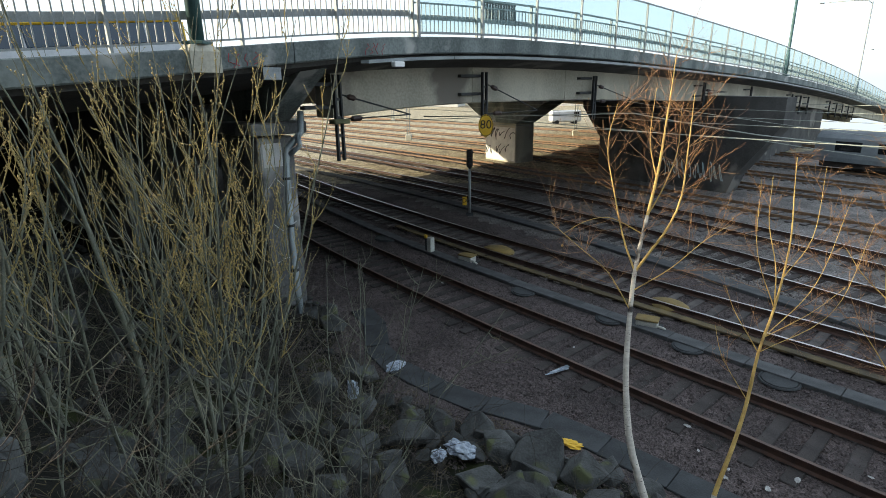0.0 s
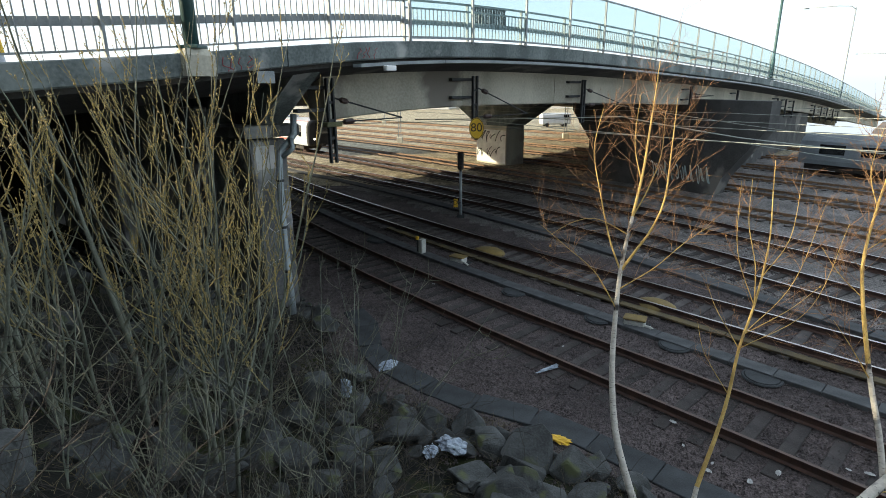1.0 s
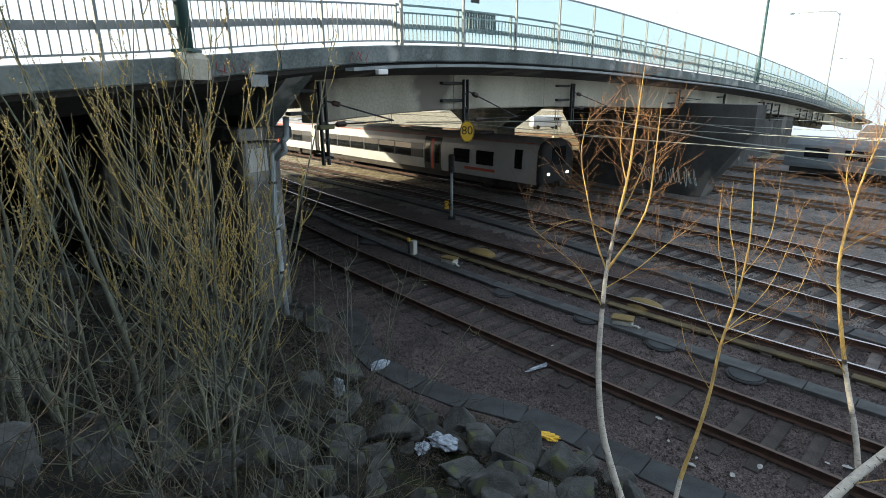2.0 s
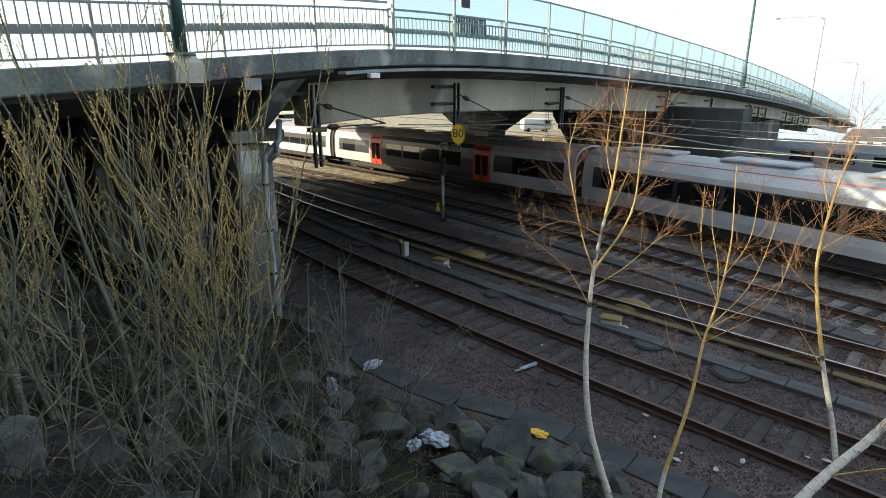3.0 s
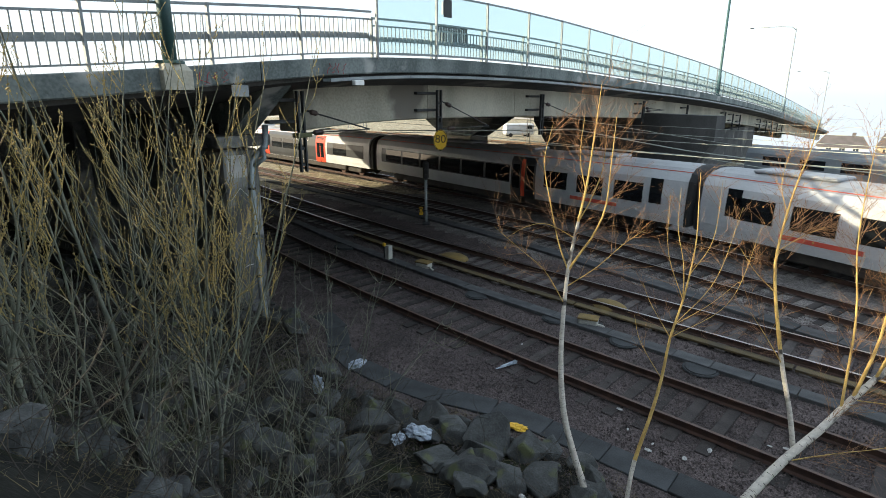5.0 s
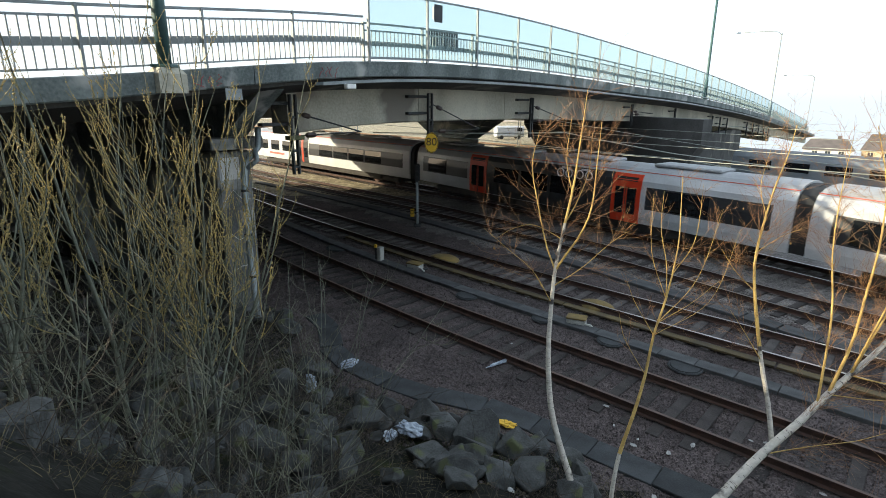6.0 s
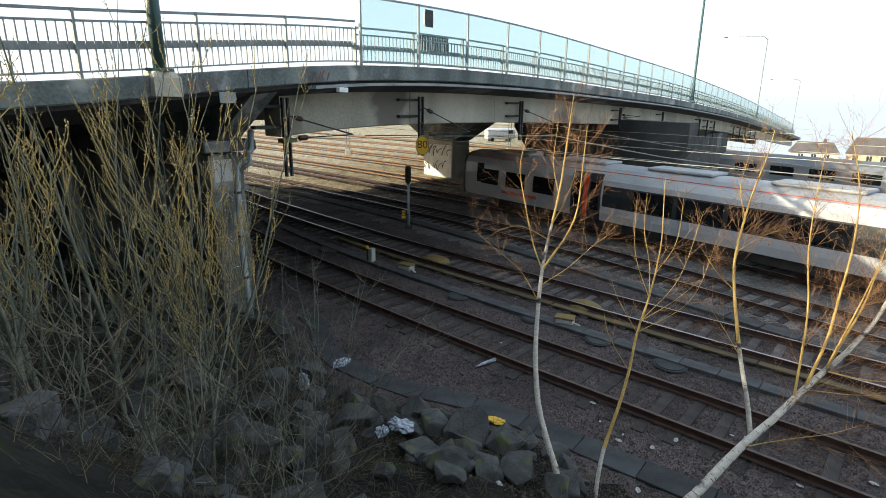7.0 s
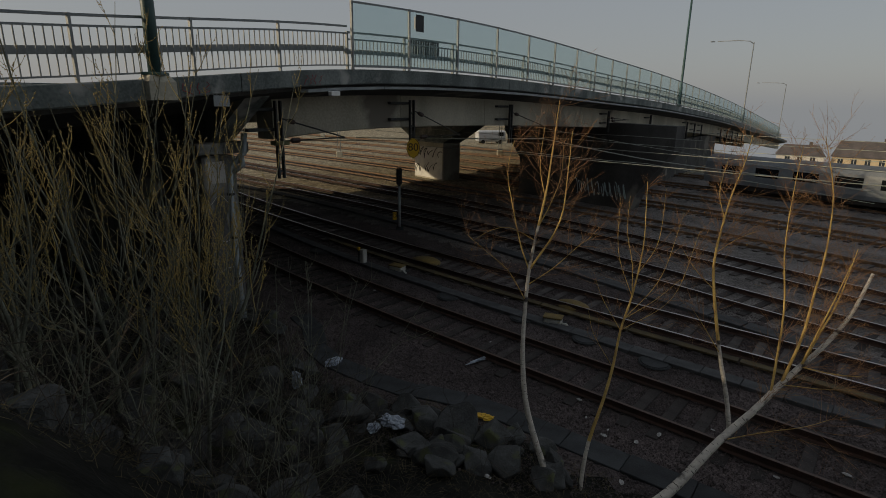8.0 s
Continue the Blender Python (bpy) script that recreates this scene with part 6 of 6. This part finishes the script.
def boulders():
    rnd = random.Random(21)
    for k, (x, y, s) in enumerate(((0.95, 8.05, 1.05), (0.72, 7.35, 0.85), (0.05, 7.2, 0.75), (0.35, 8.15, 0.7), (1.7, 7.0, 0.9), (-1.2, 8.3, 0.9), (-0.7, 9.0, 0.7), (1.15, 6.9, 0.7), (-1.9, 7.8, 0.8), (0.5, 6.6, 0.7), (2.4, 6.6, 0.7))):
        place_boulder(k, x, y, s, (rnd.uniform(-0.4, 0.4), rnd.uniform(-0.4, 0.4), rnd.uniform(0, 6)))
    made = 0
    while made < 300:
        x, y = rnd.uniform(-13, 3.2), rnd.uniform(3.2, 17)
        z = ground_z(x, y)
        if z < 0.12 or z > 4.6 or (x > -0.5 and y < 6.4):
            continue
        made += 1
        place_boulder(made, x, y, rnd.choice((0.25, 0.35, 0.45, 0.55, 0.6, 0.8)), (rnd.uniform(-0.5, 0.5), rnd.uniform(-0.5, 0.5), rnd.uniform(0, 6)))


boulders()


def slope_cover():
    rnd = random.Random(31)
    th = empty("slope_undergrowth", label="tangle of brown bramble stems and dry grass on the slope", category="undergrowth", kind="stuff")
    br, gr = Twigs(), Twigs()
    for k in range(2900):
        x, y = rnd.uniform(-9, 2.6), rnd.uniform(2.4, 13.5)
        z = ground_z(x, y)
        if z < 0.08 or (x > -0.4 and rnd.random() < 0.8):
            continue
        d = Vector((rnd.gauss(0, 0.7), rnd.gauss(0, 0.7), rnd.uniform(0.3, 1.2)))
        pts, e = bend(rnd, (x, y, z), d, rnd.uniform(0.5, 1.7), 7, 0.13, -0.05)
        br.tube(pts, 0.005, 0.002, 3)
        for j in range(2):
            p, dd = point_on(pts, rnd.uniform(0.3, 0.9))
            s2, e2 = bend(rnd, p, side_dir(rnd, dd, 0.7), rnd.uniform(0.15, 0.5), 4, 0.12, 0.02)
            br.tube(s2, 0.003, 0.0015, 3)
    for k in range(11000):
        x, y = rnd.uniform(-10, 3.5), rnd.uniform(2.4, 14)
        z = ground_z(x, y)
        if z < 0.06:
            continue
        pts, e = bend(rnd, (x, y, z), (rnd.gauss(0, 0.6), rnd.gauss(0, 0.6), 0.7), rnd.uniform(0.1, 0.32), 3, 0.1, -0.2)
        gr.tube(pts, 0.003, 0.001, 3)
    br.done("brambles", M_BRAMBLE, th, kind="stuff")
    gr.done("dry_grass", M_DRYGRASS, th, kind="stuff")


slope_cover()


def loose_ballast():
    """Crushed stones that can be told apart on the near track bed."""
    rng = np.random.RandomState(9)
    V, F = [], []
    octa = np.array([(1, 0, 0), (-1, 0, 0), (0, 1, 0), (0, -1, 0), (0, 0, 1), (0, 0, -1)], float)
    tri = [(0, 2, 4), (2, 1, 4), (1, 3, 4), (3, 0, 4), (2, 0, 5), (1, 2, 5), (3, 1, 5), (0, 3, 5)]
    n = 0
    while n < 42000:
        x, y = rng.uniform(-6, 11), rng.uniform(6.2, 24)
        if rng.rand() > min(1.0, (11.0 / max(y, 1)) ** 1.6):
            continue
        z = ground_z(x, y) if y < 15 else 0.0
        if z > 0.5:
            continue
        s = rng.uniform(0.011, 0.027)
        q = octa * s * rng.uniform(0.6, 1.3, (6, 3)) + rng.normal(0, s * 0.25, (6, 3)) + (x, y, z + 0.0)
        k = len(V)
        V.extend(map(tuple, q))
        F.extend((a + k, b + k, c + k) for a, b, c in tri)
        n += 1
    me = bpy.data.meshes.new("loose_ballast")
    me.from_pydata(V, [], F)
    m = M_STONE_CHIP
    me.materials.append(m)
    tagged(new("loose_ballast", me), "loose crushed granite ballast stones on the track bed", "ballast", kind="stuff")


loose_ballast()


def motions():
    key_train()
    # the bus rolls away towards the near bridge end, the car follows the deck the other way
    walk(the_bus, [(t, lane_pose(BUS_S - 7.3 * t, -19.0, True, 0.95)) for t in (0, 1, 2, 3, 4, 5, 6, 7, 8)])
    walk(the_car, [(t, lane_pose(CAR_S + 15.6 * (t - 4.3), -15.5)) for t in (0, 1, 2, 3, 3.5, 4, 4.5, 5, 5.5, 6, 7, 8)])


BUS_S = 38.4
CAR_S = 42.5
motions()
